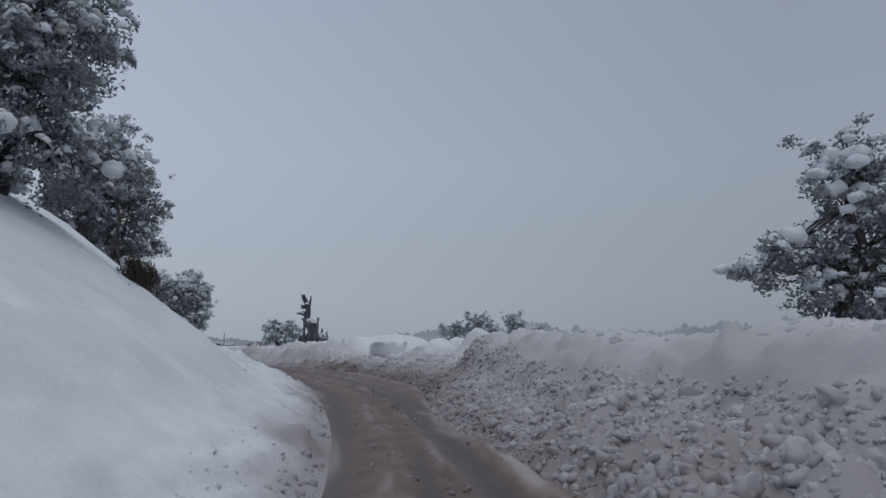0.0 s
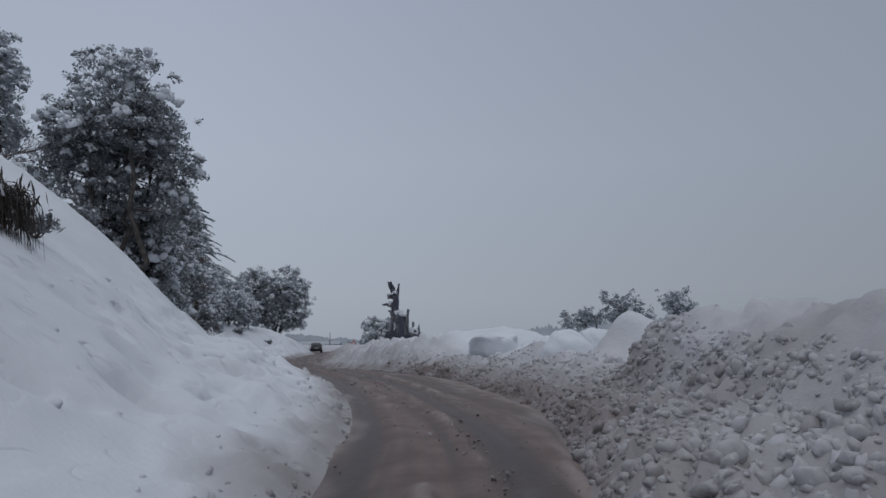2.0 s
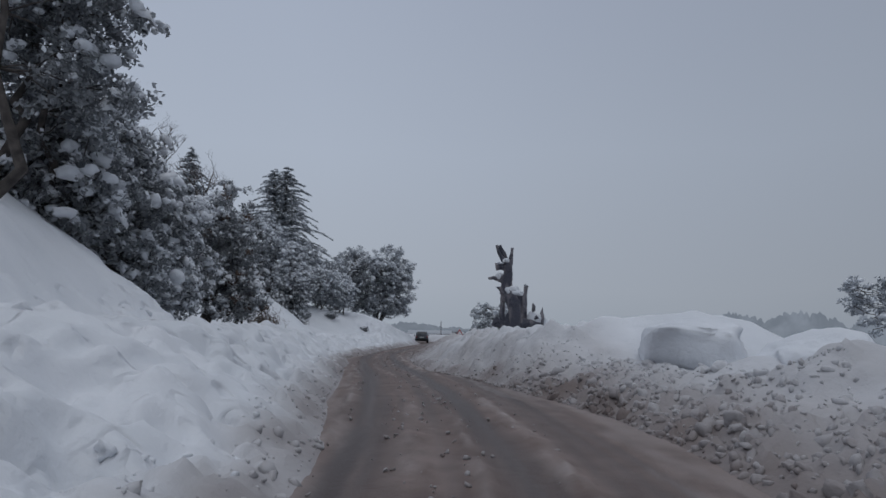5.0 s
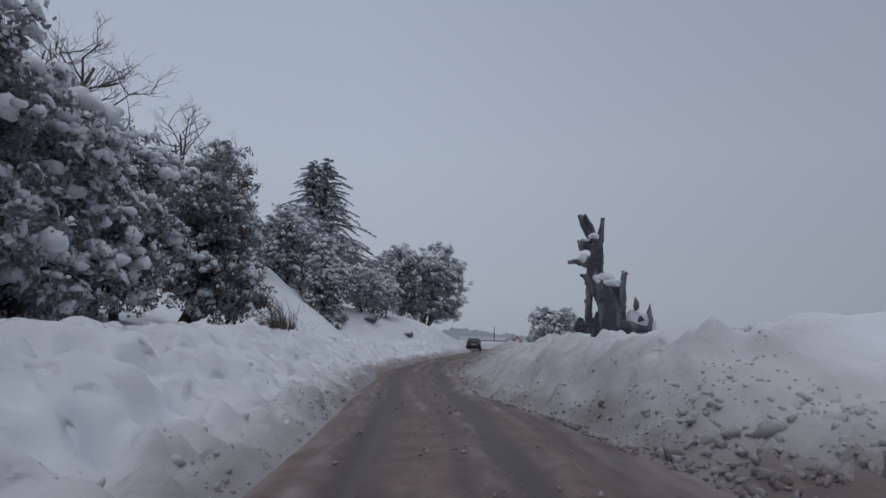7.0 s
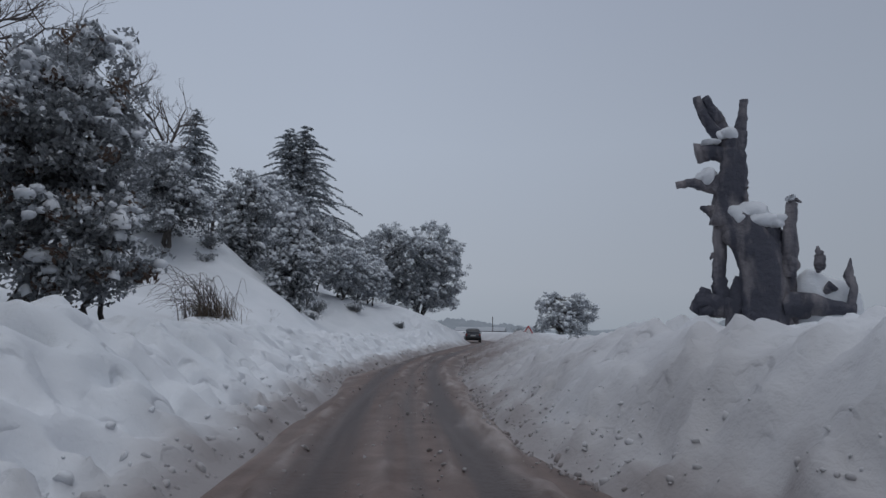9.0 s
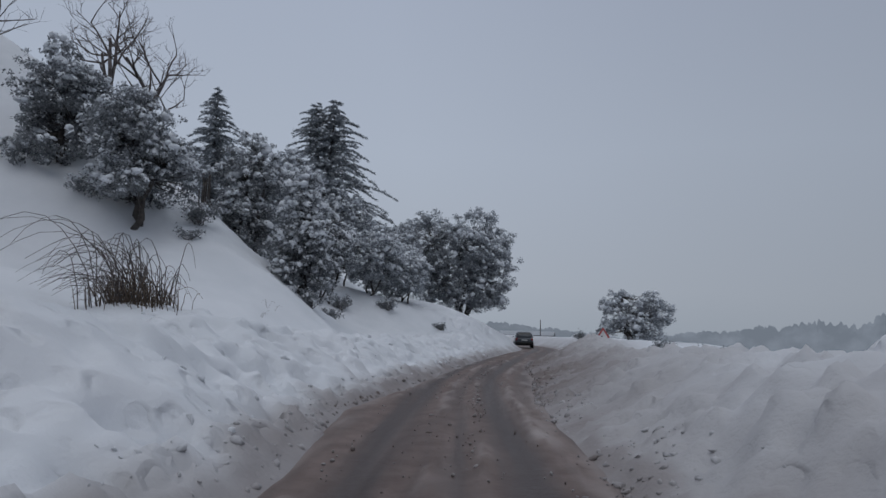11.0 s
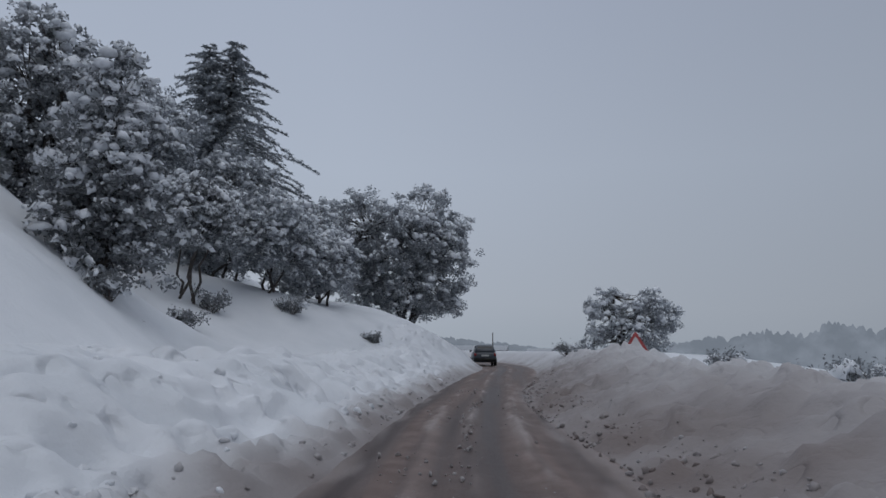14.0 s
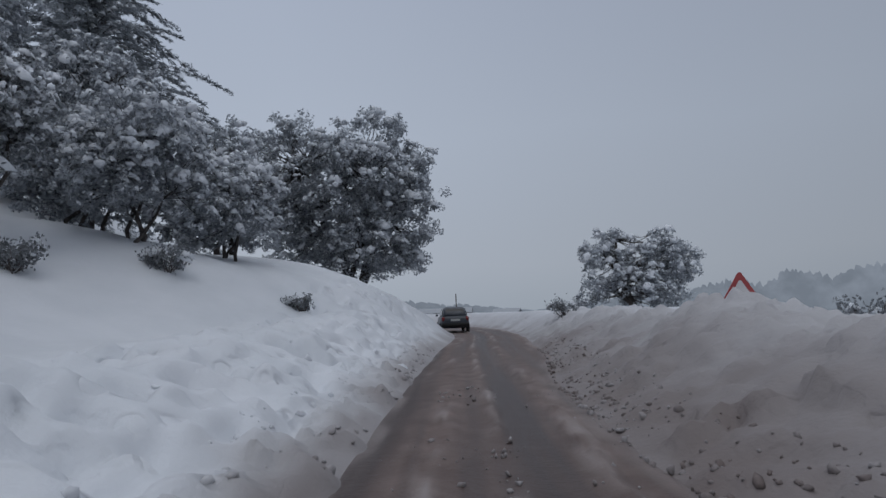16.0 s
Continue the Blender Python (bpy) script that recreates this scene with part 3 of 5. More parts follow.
def tube(heap, pts, radii, sides=6, rng=None, rough=0.0, flat=1.0):
    pts, radii = np.asarray(pts, float), np.asarray(radii, float)
    tan = np.gradient(pts, axis=0)
    tan /= np.linalg.norm(tan, axis=1)[:, None] + 1e-9
    up = np.array((0.31, 0.92, 0.21))
    rings = []
    for p, r, t in zip(pts, radii, tan):
        a = np.cross(t, up)
        a /= np.linalg.norm(a) + 1e-9
        b = np.cross(t, a)
        ang = np.arange(sides) * 2 * math.pi / sides
        rr = r * (1 + (rough * rng.normal(size=sides) if rng is not None and rough else 0))
        rings.append(p + (np.cos(ang) * rr)[:, None] * a + (np.sin(ang) * rr * flat)[:, None] * b)
    n = len(pts)
    v = np.vstack(rings + [pts[:1], pts[-1:]])
    f = []
    for i in range(n - 1):
        for j in range(sides):
            k = (j + 1) % sides
            f.append((i * sides + j, i * sides + k, (i + 1) * sides + k, (i + 1) * sides + j))
    heap.add(v, f)
    caps = []
    for j in range(sides):
        k = (j + 1) % sides
        caps.append((n * sides, k, j))
        caps.append((n * sides + 1, (n - 1) * sides + j, (n - 1) * sides + k))
    heap.f.append(np.asarray(caps) + heap.n - len(v))


def bend(a, b, n, rng, wob):
    a, b = np.asarray(a, float), np.asarray(b, float)
    k = np.linspace(0, 1, n)[:, None]
    w = rng.normal(size=(n, 3)) * wob * np.linalg.norm(b - a)
    w[0] = w[-1] = 0
    return a + (b - a) * k + w


def leaves(heap, centres, rng, long, wide, droop=0.0):
    """One lozenge leaf at each centre, turned at random."""
    n = len(centres)
    a = rng.normal(size=(n, 3))
    a[:, 2] -= droop
    a /= np.linalg.norm(a, axis=1)[:, None]
    b = np.cross(a, rng.normal(size=(n, 3)))
    b /= np.linalg.norm(b, axis=1)[:, None] + 1e-9
    lo, wi = long * rng.uniform(0.7, 1.3, (n, 1)), wide * rng.uniform(0.7, 1.3, (n, 1))
    v = np.stack([centres - a * lo, centres + b * wi, centres + a * lo, centres - b * wi], 1).reshape(-1, 3)
    heap.add(v, np.arange(4 * n).reshape(n, 4))


def aligned(heap, centres, ax, rng, long, wide, loose=0.45):
    """Narrow leaves that follow the direction ax."""
    n = len(centres)
    a = np.asarray(ax) / (np.linalg.norm(ax) + 1e-9) + rng.normal(size=(n, 3)) * loose
    a /= np.linalg.norm(a, axis=1)[:, None] + 1e-9
    b = np.cross(a, rng.normal(size=(n, 3)))
    b /= np.linalg.norm(b, axis=1)[:, None] + 1e-9
    lo = long * rng.uniform(0.6, 1.3, (n, 1))
    v = np.stack([centres - a * lo, centres + b * wide, centres + a * lo, centres - b * wide], 1).reshape(-1, 3)
    heap.add(v, np.arange(4 * n).reshape(n, 4))


def pillow(heap, centre, size, out, rng, thick=0.45, spokes=13, rings=4):
    """Snow lying over a bough: a lumpy cap with fingers that hang down at its rim."""
    th = np.arange(spokes) * 2 * math.pi / spokes
    o2 = np.asarray(out[:2]) / (np.hypot(*out[:2]) + 1e-6)
    edge = 1 + 0.22 * np.sin(2 * th + rng.rand() * 6) + 0.20 * np.sin(3 * th + rng.rand() * 6) + 0.22 * rng.normal(size=spokes)
    edge = np.clip(edge, 0.45, 1.7)
    hang = 0.25 + 0.55 * rng.rand(spokes) * (edge > 0.9)
    tilt = rng.uniform(0.25, 0.75)
    k = rng.normal(size=(4, 2)) * 2.6 / size
    rows = []
    for i in range(1, rings + 2):
        q = min(i, rings) / rings
        inner = 0.86 if i > rings else 1.0
        r = size * edge * q * inner
        x, y = np.cos(th) * r, np.sin(th) * r * 0.85
        z = thick * size * (1 - q ** 2.6) - hang * size * q ** 3 - tilt * (x * o2[0] + y * o2[1])
        z += 0.13 * size * (np.sin(x * k[0, 0] + y * k[0, 1]) + 0.8 * np.sin(1.9 * (x * k[1, 0] + y * k[1, 1]) + 1)) + 0.09 * size * rng.normal(size=spokes) * (0.3 + q)
        if i > rings:
            z -= 0.10 * size
        rows.append(np.stack([x, y, z], 1))
    v = np.vstack(rows + [np.array([[0, 0, thick * size * 1.05]])]) + np.asarray(centre)
    c, f = len(v) - 1, []
    for j in range(spokes):
        jj = (j + 1) % spokes
        for i in range(rings):
            f.append((i * spokes + j, (i + 1) * spokes + j, (i + 1) * spokes + jj, i * spokes + jj))
    heap.add(v, np.array(f))
    heap.f.append(np.array([(c, j, (j + 1) % spokes) for j in range(spokes)]) + heap.n - len(v))


def snow_clump(heap, at, size, out, rng, template):
    """Snow settled on a bough: a few soft lumps run together, sagging outwards."""
    o = np.array((out[0], out[1], 0.0))
    o /= np.linalg.norm(o) + 1e-6
    for i in range(rng.randint(4, 7) if len(template[0]) > 20 else rng.randint(3, 6)):
        q = rng.uniform(-0.45, 1.0)
        side = rng.normal() * 0.55 * size
        c = at + o * q * 0.8 * size + np.array((-o[1], o[0], 0)) * side + np.array((0, 0, 0.16 * rng.normal() - 0.5 * max(q, 0) ** 2)) * size
        r = size * (0.20 + 0.30 * rng.rand() ** 1.5)
        blob(heap, c, (r, r * rng.uniform(0.75, 1.2), r * rng.uniform(0.55, 0.9)), rng, template, 0.2)


def oak(base, lobes, seed, label, density=1.0, per=36, leaf=0.068, snowy=0.45, trunks=1, trunk_r=0.14, clump_r=0.27, rust=0.0, group="snow-laden evergreen trees", name="evergreen_tree", leaf_mat=None,
        bough=4.0, big=1.0, lumps_of=None, stems_apart=0.35):
    """Evergreen broad-leaved tree. lobes: ellipsoids (dx, dy, z, rx, ry, rz) of the crown, from the base. density: boughs for each 0.45 square metres of the crown."""
    rng = np.random.RandomState(seed)
    lumps_of = lumps_of or ICO1
    top = thing(name, label, "tree", group, m=Matrix.Translation(base))
    area = np.array([4 * math.pi * ((l[3] * l[4]) ** 1.6 + (l[3] * l[5]) ** 1.6 + (l[4] * l[5]) ** 1.6) ** 0.625 / 3 ** 0.625 for l in lobes])
    count = int(density * 0.62 * area.sum() / 0.45 * (0.27 / clump_r) ** 1.2) + 3
    heads, outs = [], []
    for i in rng.choice(len(lobes), count, p=area / area.sum()):
        dx, dy, z, rx, ry, rz = lobes[i]
        u = rng.normal(size=3)
        u /= np.linalg.norm(u)
        r = 0.95 - 0.5 * rng.rand() ** 1.8
        heads.append((dx + u[0] * rx * r, dy + u[1] * ry * r, z + u[2] * rz * r))
        outs.append(u)
    heads, outs = np.array(heads), np.array(outs)
    spread = clump_r * 1.35 * rng.uniform(0.7, 1.3, len(heads))
    limbs, ends = Heap(), []
    for k in range(trunks):
        wood = Heap()
        l = lobes[k % len(lobes)]
        foot = np.array((rng.normal() * stems_apart * (trunks > 1), rng.normal() * stems_apart * (trunks > 1), -0.6))
        tip = np.array((l[0] * 0.8, l[1] * 0.8, l[2] + 0.1 * l[5]))
        pts = bend(foot, tip, 8, rng, 0.03)
        tube(wood, pts, np.linspace(trunk_r, trunk_r * 0.35, 8), 8, rng, 0.06)
        part("trunk", wood.mesh("trunk", BARK), top)
        ends += list(pts[3:])
    ends = np.array(ends)
    for c in heads:
        e = ends[np.argmin(np.linalg.norm(ends - c, axis=1) + 0.5 * rng.rand(len(ends)))]
        tube(limbs, bend(e, c, 4, rng, 0.06), np.linspace(trunk_r * 0.22, 0.008, 4), 3)
    part("branchwork", limbs.mesh("branchwork", BARK), top, kind="stuff")
    crown, wither, cover = Heap(), Heap(), Heap()
    patch = rng.normal(size=(3, 3)) * 0.9
    for c0, u, sp in zip(heads, outs, spread):
        w = snowy * (1.0 + 0.55 * math.sin(c0 @ patch[0] + 1.0) * math.sin(c0 @ patch[1])) * (1.25 if u[2] > 0.1 else 0.9 if u[2] > -0.35 else 0.35)
        o3 = np.array((u[0], u[1], 0.0))
        for m in range(max(2, int(round(bough * rng.uniform(0.7, 1.3))))):
            g = rng.normal(size=3) * (0.62, 0.62, 0.5)
            c = c0 + g * sp
            c[2] -= 0.3 * sp * max(0.0, float(g @ o3))
            r = clump_r * rng.uniform(0.55, 1.1)
            n = int(per * rng.uniform(0.6, 1.4) * (r / clump_r) ** 1.3)
            p = rng.normal(size=(n, 3))
            p /= np.linalg.norm(p, axis=1)[:, None]
            q = c + p * (r * rng.rand(n, 1) ** 0.45) * (1.1, 1.1, 0.8)
            white = rng.rand(n) < np.clip(0.8 * w * (p[:, 2] + 0.35), 0, 0.6)
            leaves(wither if rng.rand() < rust else crown, q[~white], rng, leaf, leaf * 0.5, 0.3)
            if white.any():
                leaves(cover, q[white] + (0, 0, 0.02), rng, leaf * 0.9, leaf * 0.6, 0.2)
            if rng.rand() < w * 0.75:
                pillow(cover, c + (0, 0, r * 0.4), r * rng.uniform(0.4, 0.85), u, rng, 0.4, 7, 2)
        if rng.rand() < w * 0.8:
            at = c0 + rng.normal(size=3) * sp * (0.3, 0.3, 0.1) + (0, 0, sp * 0.45)
            snow_clump(cover, at, sp * rng.uniform(0.55, 1.15) * big, u, rng, lumps_of)
    part("crown", crown.mesh("crown", leaf_mat or LEAF, False), top, kind="stuff")
    if rust and wither.n:
        part("withered_leaves", wither.mesh("withered_leaves", RUST, False), top, "rust-brown withered leaves", "stuff")
    if cover.n:
        part("snow_cover", cover.mesh("snow_cover", SNOW), top, "ragged pillows of white snow on the leaves", "stuff")
    return top


def cedar(base, height, radius, tops, seed, label, tiers=22, snowy=0.35, start=0.12, needle=0.10, group="tall cedars", dense=1.0, shape=0.85, width=1.0):
    """Conifer with level, drooping boughs. tops: (dx, dy, share of the height) of its leading shoots."""
    rng = np.random.RandomState(seed)
    top = thing("cedar_tree", label, "tree", group, m=Matrix.Translation(base))
    needles, cover, limbs = Heap(), Heap(), Heap()
    for dx, dy, share in tops:
        wood = Heap()
        tube(wood, [(0, 0, -0.6), (dx * 0.1, dy * 0.1, height * 0.35), (dx * 0.7, dy * 0.7, height * 0.68), (dx, dy, height * share)],
             (0.03 * height ** 0.9, 0.022 * height ** 0.9, 0.011 * height ** 0.9, 0.012), 8, rng, 0.05)
        part("trunk", wood.mesh("trunk", BARK), top)
    for i in range(tiers):
        k0 = start + (1 - start) * (i + 0.5 * rng.rand()) / tiers
        for dx, dy, share in (tops if k0 > 0.72 else [(0, 0, 1.0)]):
            k = k0
            if k > share * 0.99:
                continue
            reach = radius * (1 - k / share) ** shape * (0.85 if k > 0.72 and len(tops) > 1 else 1.0)
            count = 7 + int(3 * (1 - k))
            a0 = rng.rand() * 6.28
            for j in range(count):
                kk = k + rng.normal() * 0.014
                c = np.array((dx * min(1, kk * 1.1), dy * min(1, kk * 1.1), height * kk))
                a = a0 + j * 6.28 / count + rng.normal() * 0.3
                L = max(0.15, reach * rng.uniform(0.55, 1.15))
                rise = 0.55 + 0.55 * k + 0.15 * rng.normal()
                d = np.array((math.cos(a), math.sin(a), 0))
                sidew = np.array((-d[1], d[0], 0))
                bow = lambda q: c + d * L * q + np.array((0, 0, 1)) * L * (rise * 0.5 * q - 0.58 * q ** 2)
                q = np.linspace(0, 1, 6)[:, None]
                tube(limbs, bow(q), np.linspace(0.008 * height ** 0.5 + 0.006, 0.005, 6), 4)
                # narrow feathered sprays on both sides of the bough, hanging a little
                sprays = 4 + int(6.5 * L / max(0.6, needle * 9))
                for m in range(sprays):
                    t = (m + rng.rand()) / sprays
                    o = bow(np.array([[t]]))[0]
                    sl = width * min(0.62, 0.06 + needle * 0.6 + 0.15 * L * (1 - 0.8 * t)) * rng.uniform(0.6, 1.25)
                    sg = 1 if m % 2 else -1
                    ax = d * 0.85 + sidew * sg * (0.9 - 0.55 * t) + np.array((0, 0, -0.34))
                    n = int((5 + 22 * sl) * dense)
                    tt = rng.rand(n, 1)
                    p = o + ax * sl * tt + rng.normal(size=(n, 3)) * (0.015 + 0.09 * sl) * (1, 1, 0.6)
                    aligned(needles, p, ax, rng, needle, needle * 0.17, 0.5)
                    if rng.rand() < snowy * 0.6:
                        w = (0.04 + 0.28 * sl) * rng.uniform(0.5, 1.1)
                        pillow(cover, o + ax * sl * 0.5 + (0, 0, 0.03), w, d, rng, 0.28, 8, 2)
                aligned(needles, bow(rng.uniform(0.75, 1.05, (int(5 * dense) + 2, 1))), d + np.array((0, 0, -0.5)), rng, needle, needle * 0.17, 0.3)
    part("branchwork", limbs.mesh("branchwork", BARK), top, kind="stuff")
    part("needles", needles.mesh("needles", NEEDLE, False), top, kind="stuff")
    if cover.n:
        part("snow_cover", cover.mesh("snow_cover", SNOW), top, "thin white snow lying on the boughs", "stuff")
    return top


def bare_tree(base, height, spread, seed, label, depth=5):
    rng = np.random.RandomState(seed)
    top = thing("bare_tree", label, "tree", "leafless trees on the slope", m=Matrix.Translation(base))
    wood, twigs = Heap(), Heap()

    def grow(p, d, length, r, level):
        n = 4
        pts = [p]
        for _ in range(n):
            d = d + rng.normal(size=3) * 0.10 + np.array((0, 0, 0.05))
            d /= np.linalg.norm(d)
            pts.append(pts[-1] + d * length / n)
        tube(wood if level < 2 else twigs, pts, np.linspace(r, r * 0.62, n + 1), 6 if level < 2 else 4)
        if level >= depth:
            return
        for _ in range(rng.randint(2, 4) + (level == 0)):
            q = pts[rng.randint(2, n + 1)]
            nd = d + rng.normal(size=3) * spread
            nd[2] = abs(nd[2]) * 0.6 + 0.25
            grow(q, nd / np.linalg.norm(nd), length * rng.uniform(0.55, 0.8), r * 0.55, level + 1)

    grow(np.array((0, 0, -0.4)), np.array((0, 0, 1.0)), height * 0.36, 0.018 * height, 0)
    part("trunk", wood.mesh("trunk", TWIG), top)
    part("twig_spray", twigs.mesh("twig_spray", TWIG), top, kind="stuff")
    return top


def shrub(base, w, h, seed, label, n=500, snowy=10, leaf=0.05, mat=None, name="shrub"):
    rng = np.random.RandomState(seed)
    top = thing(name, label, "shrub", m=Matrix.Translation(base))
    stems, crown, cover = Heap(), Heap(), Heap()
    tips = []
    for _ in range(14):
        a, r = rng.rand() * 6.28, w * rng.uniform(0.3, 1.0)
        tip = np.array((math.cos(a) * r, math.sin(a) * r, h * rng.uniform(0.35, 1.0)))
        tube(stems, bend((0, 0, -0.15), tip, 5, rng, 0.07), np.linspace(0.018, 0.005, 5), 4)
        tips.append(tip)
    c = np.array(tips)[rng.randint(0, len(tips), n)] * rng.uniform(0.45, 1.05, (n, 1)) + rng.normal(size=(n, 3)) * 0.14 * w
    leaves(crown, c, rng, leaf, leaf * 0.5, 0.2)
    for _ in range(snowy):
        t = tips[rng.randint(len(tips))] * rng.uniform(0.6, 1.0)
        q = w * rng.uniform(0.08, 0.22)
        pillow(cover, t + (0, 0, 0.03), q * 1.25, t, rng, 0.4, 10, 3)
    part("stemwork", stems.mesh("stemwork", TWIG), top, kind="stuff")
    part("foliage", crown.mesh("foliage", mat or LEAF, False), top, kind="stuff")
    if snowy:
        part("snow_cover", cover.mesh("snow_cover", SNOW), top, "lumps of white snow on the twigs", "stuff")
    return top


# ---------------------------------------------------------------- evergreen trees on the left slope
def tree_at(x, y, top_z, low_z, r, seed, label, ry=None, skirt=4, **kw):
    """A tree rooted in the snow at x, y whose crown reaches from low_z to top_z."""
    b = spot_xy(x, y)
    mid, half = (top_z + low_z) / 2 - b.z, (top_z - low_z) / 2
    ry = ry or r
    rng = np.random.RandomState(seed + 500)
    lobes = [(0, 0, mid, r * 0.72, ry * 0.72, half * 0.86)]
    for k in range(5):
        a = k * 1.256 + rng.rand()
        lobes.append((math.cos(a) * r * 0.48, math.sin(a) * ry * 0.48, mid + half * rng.uniform(-0.55, 0.35), r * 0.46, ry * 0.46, half * rng.uniform(0.33, 0.46)))
    for k in range(skirt):
        a = k * 1.57 + rng.rand()
        lobes.append((math.cos(a) * r * 0.55, math.sin(a) * ry * 0.55, mid - half * rng.uniform(0.62, 0.85), r * 0.42, ry * 0.42, half * 0.26))
    return oak(b, lobes, seed, label, **kw)


tree_at(-8.3, 10.9, 9.9, 3.3, 2.5, 101, "evergreen oak laden with thick snow on the slope", leaf=0.056, snowy=0.6, trunks=2, big=1.1, density=1.15, lumps_of=ICO2)
tree_at(-14.5, 26.3, 11.6, 5.0, 2.6, 102, "tall dark evergreen oak with bare stems, little snow", skirt=2, leaf=0.065, snowy=0.45, trunks=6, trunk_r=0.10, density=1.2, stems_apart=0.9)
tree_at(-17.9, 24.2, 11.6, 6.6, 1.8, 103, "dark evergreen oak high on the snowy slope", skirt=0, leaf=0.065, snowy=0.45, trunks=3, trunk_r=0.1, leaf_mat=HAZE_LEAF)
tree_at(-15.2, 28.0, 6.5, 2.6, 1.9, 104, "low evergreen oak heavy with white snow", snowy=0.72, big=1.2, trunks=2, lumps_of=ICO2)
tree_at(-16.4, 30.0, 7.1, 2.1, 2.1, 105, "evergreen oak bowed under snow pillows", snowy=0.72, big=1.2, trunks=2, lumps_of=ICO2)
tree_at(-17.6, 32.2, 6.5, 1.2, 2.3, 106, "broad evergreen oak bowed under snow pillows", snowy=0.72, big=1.2, trunks=3, lumps_of=ICO2)
tree_at(-20.2, 35.7, 6.9, 1.7, 2.5, 107, "evergreen oak with snow pillows on every bough", snowy=0.5, big=1.25, trunks=2, density=1.45, leaf=0.062, lumps_of=ICO2)
tree_at(-21.2, 40.4, 7.9, 2.2, 1.95, 108, "tall evergreen oak with thin snow beside dry reeds", snowy=0.28, trunks=3, rust=0.08, density=1.3, lumps_of=ICO2)
tree_at(-20.0, 40.2, 4.2, 1.6, 1.35, 109, "low bent oak with snow and rusty leaves", snowy=0.5, trunks=3, trunk_r=0.06, rust=0.1, lumps_of=ICO2)
tree_at(-34.8, 60.6, 10.4, 4.4, 1.9, 122, "evergreen oak on the slope beside a picket fence", snowy=0.6, trunks=2)
tree_at(-21.0, 29.6, 8.6, 3.4, 1.9, 121, "dark evergreen oak among the others on the slope", snowy=0.5, trunks=2)
tree_at(-30.5, 59.8, 8.0, 2.3, 1.45, 110, "upright evergreen oak with snow clumps at the bank", snowy=0.6, trunks=1, trunk_r=0.17, density=1.2)
tree_at(-33.6, 53.9, 10.0, 5.4, 2.4, 111, "evergreen oak on top of the snowy slope by a fence", snowy=0.65, trunks=2)
tree_at(-37.4, 53.2, 12.6, 7.0, 2.0, 123, "dark evergreen oak high on the slope below bare trees", leaf=0.07, snowy=0.4, trunks=2)
tree_at(-34.5, 66.5, 7.2, 3.7, 1.65, 112, "snow-laden evergreen oak with thin leaning stems", skirt=0, snowy=0.9, trunks=4, trunk_r=0.06)
tree_at(-39.5, 69.0, 12.6, 6.3, 2.3, 113, "high evergreen oak standing on the upper slope", skirt=0, leaf=0.075, snowy=0.55, trunks=3, trunk_r=0.12, leaf_mat=HAZE_LEAF)
tree_at(-37.7, 67.0, 10.9, 5.8, 2.1, 114, "evergreen oak with snow on the upper slope", skirt=0, leaf=0.07, snowy=0.7, trunks=5, trunk_r=0.08, leaf_mat=HAZE_LEAF)
tree_at(-34.2, 70.5, 7.3, 3.3, 2.2, 115, "small evergreen oak white with snow", skirt=0, snowy=0.95, trunks=4, trunk_r=0.07, leaf_mat=HAZE_LEAF)
tree_at(-33.9, 73.6, 6.3, 2.7, 1.8, 116, "small evergreen oak white with snow above the bank", skirt=0, leaf=0.07, snowy=0.9, trunks=3, trunk_r=0.07, leaf_mat=HAZE_LEAF)
tree_at(-37.2, 77.6, 9.0, 3.7, 2.3, 117, "evergreen oak below a tall cedar", leaf=0.075, snowy=0.7, trunks=2, leaf_mat=HAZE_LEAF)

tree_at(-38.3, 72.6, 10.6, 4.6, 2.4, 124, "evergreen oak thick with snow in front of a cedar", leaf=0.075, snowy=0.8, trunks=3, trunk_r=0.09, leaf_mat=HAZE_LEAF)

# the broad round tree at the bend, two heads over one leaning stem
b = spot_xy(-36.0, 86.2)
oak(b, [(-2.3, -2.0, 7.8 - b.z, 2.3, 2.4, 3.0), (1.5, -0.4, 8.0 - b.z, 2.3, 2.4, 3.1), (0, -0.9, 6.6 - b.z, 3.2, 2.8, 2.9), (2.8, 0.5, 5.6 - b.z, 1.6, 1.6, 2.0), (-2.9, -1.8, 5.5 - b.z, 1.7, 1.7, 1.9),
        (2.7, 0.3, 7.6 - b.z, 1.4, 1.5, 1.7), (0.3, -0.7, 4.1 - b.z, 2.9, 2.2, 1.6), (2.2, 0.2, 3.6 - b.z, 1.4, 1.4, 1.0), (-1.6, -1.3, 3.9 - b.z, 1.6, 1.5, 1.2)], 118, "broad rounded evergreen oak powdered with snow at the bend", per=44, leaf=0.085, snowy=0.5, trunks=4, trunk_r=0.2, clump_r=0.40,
    leaf_mat=HAZE_LEAF, bough=4.0, big=0.8, density=1.0)
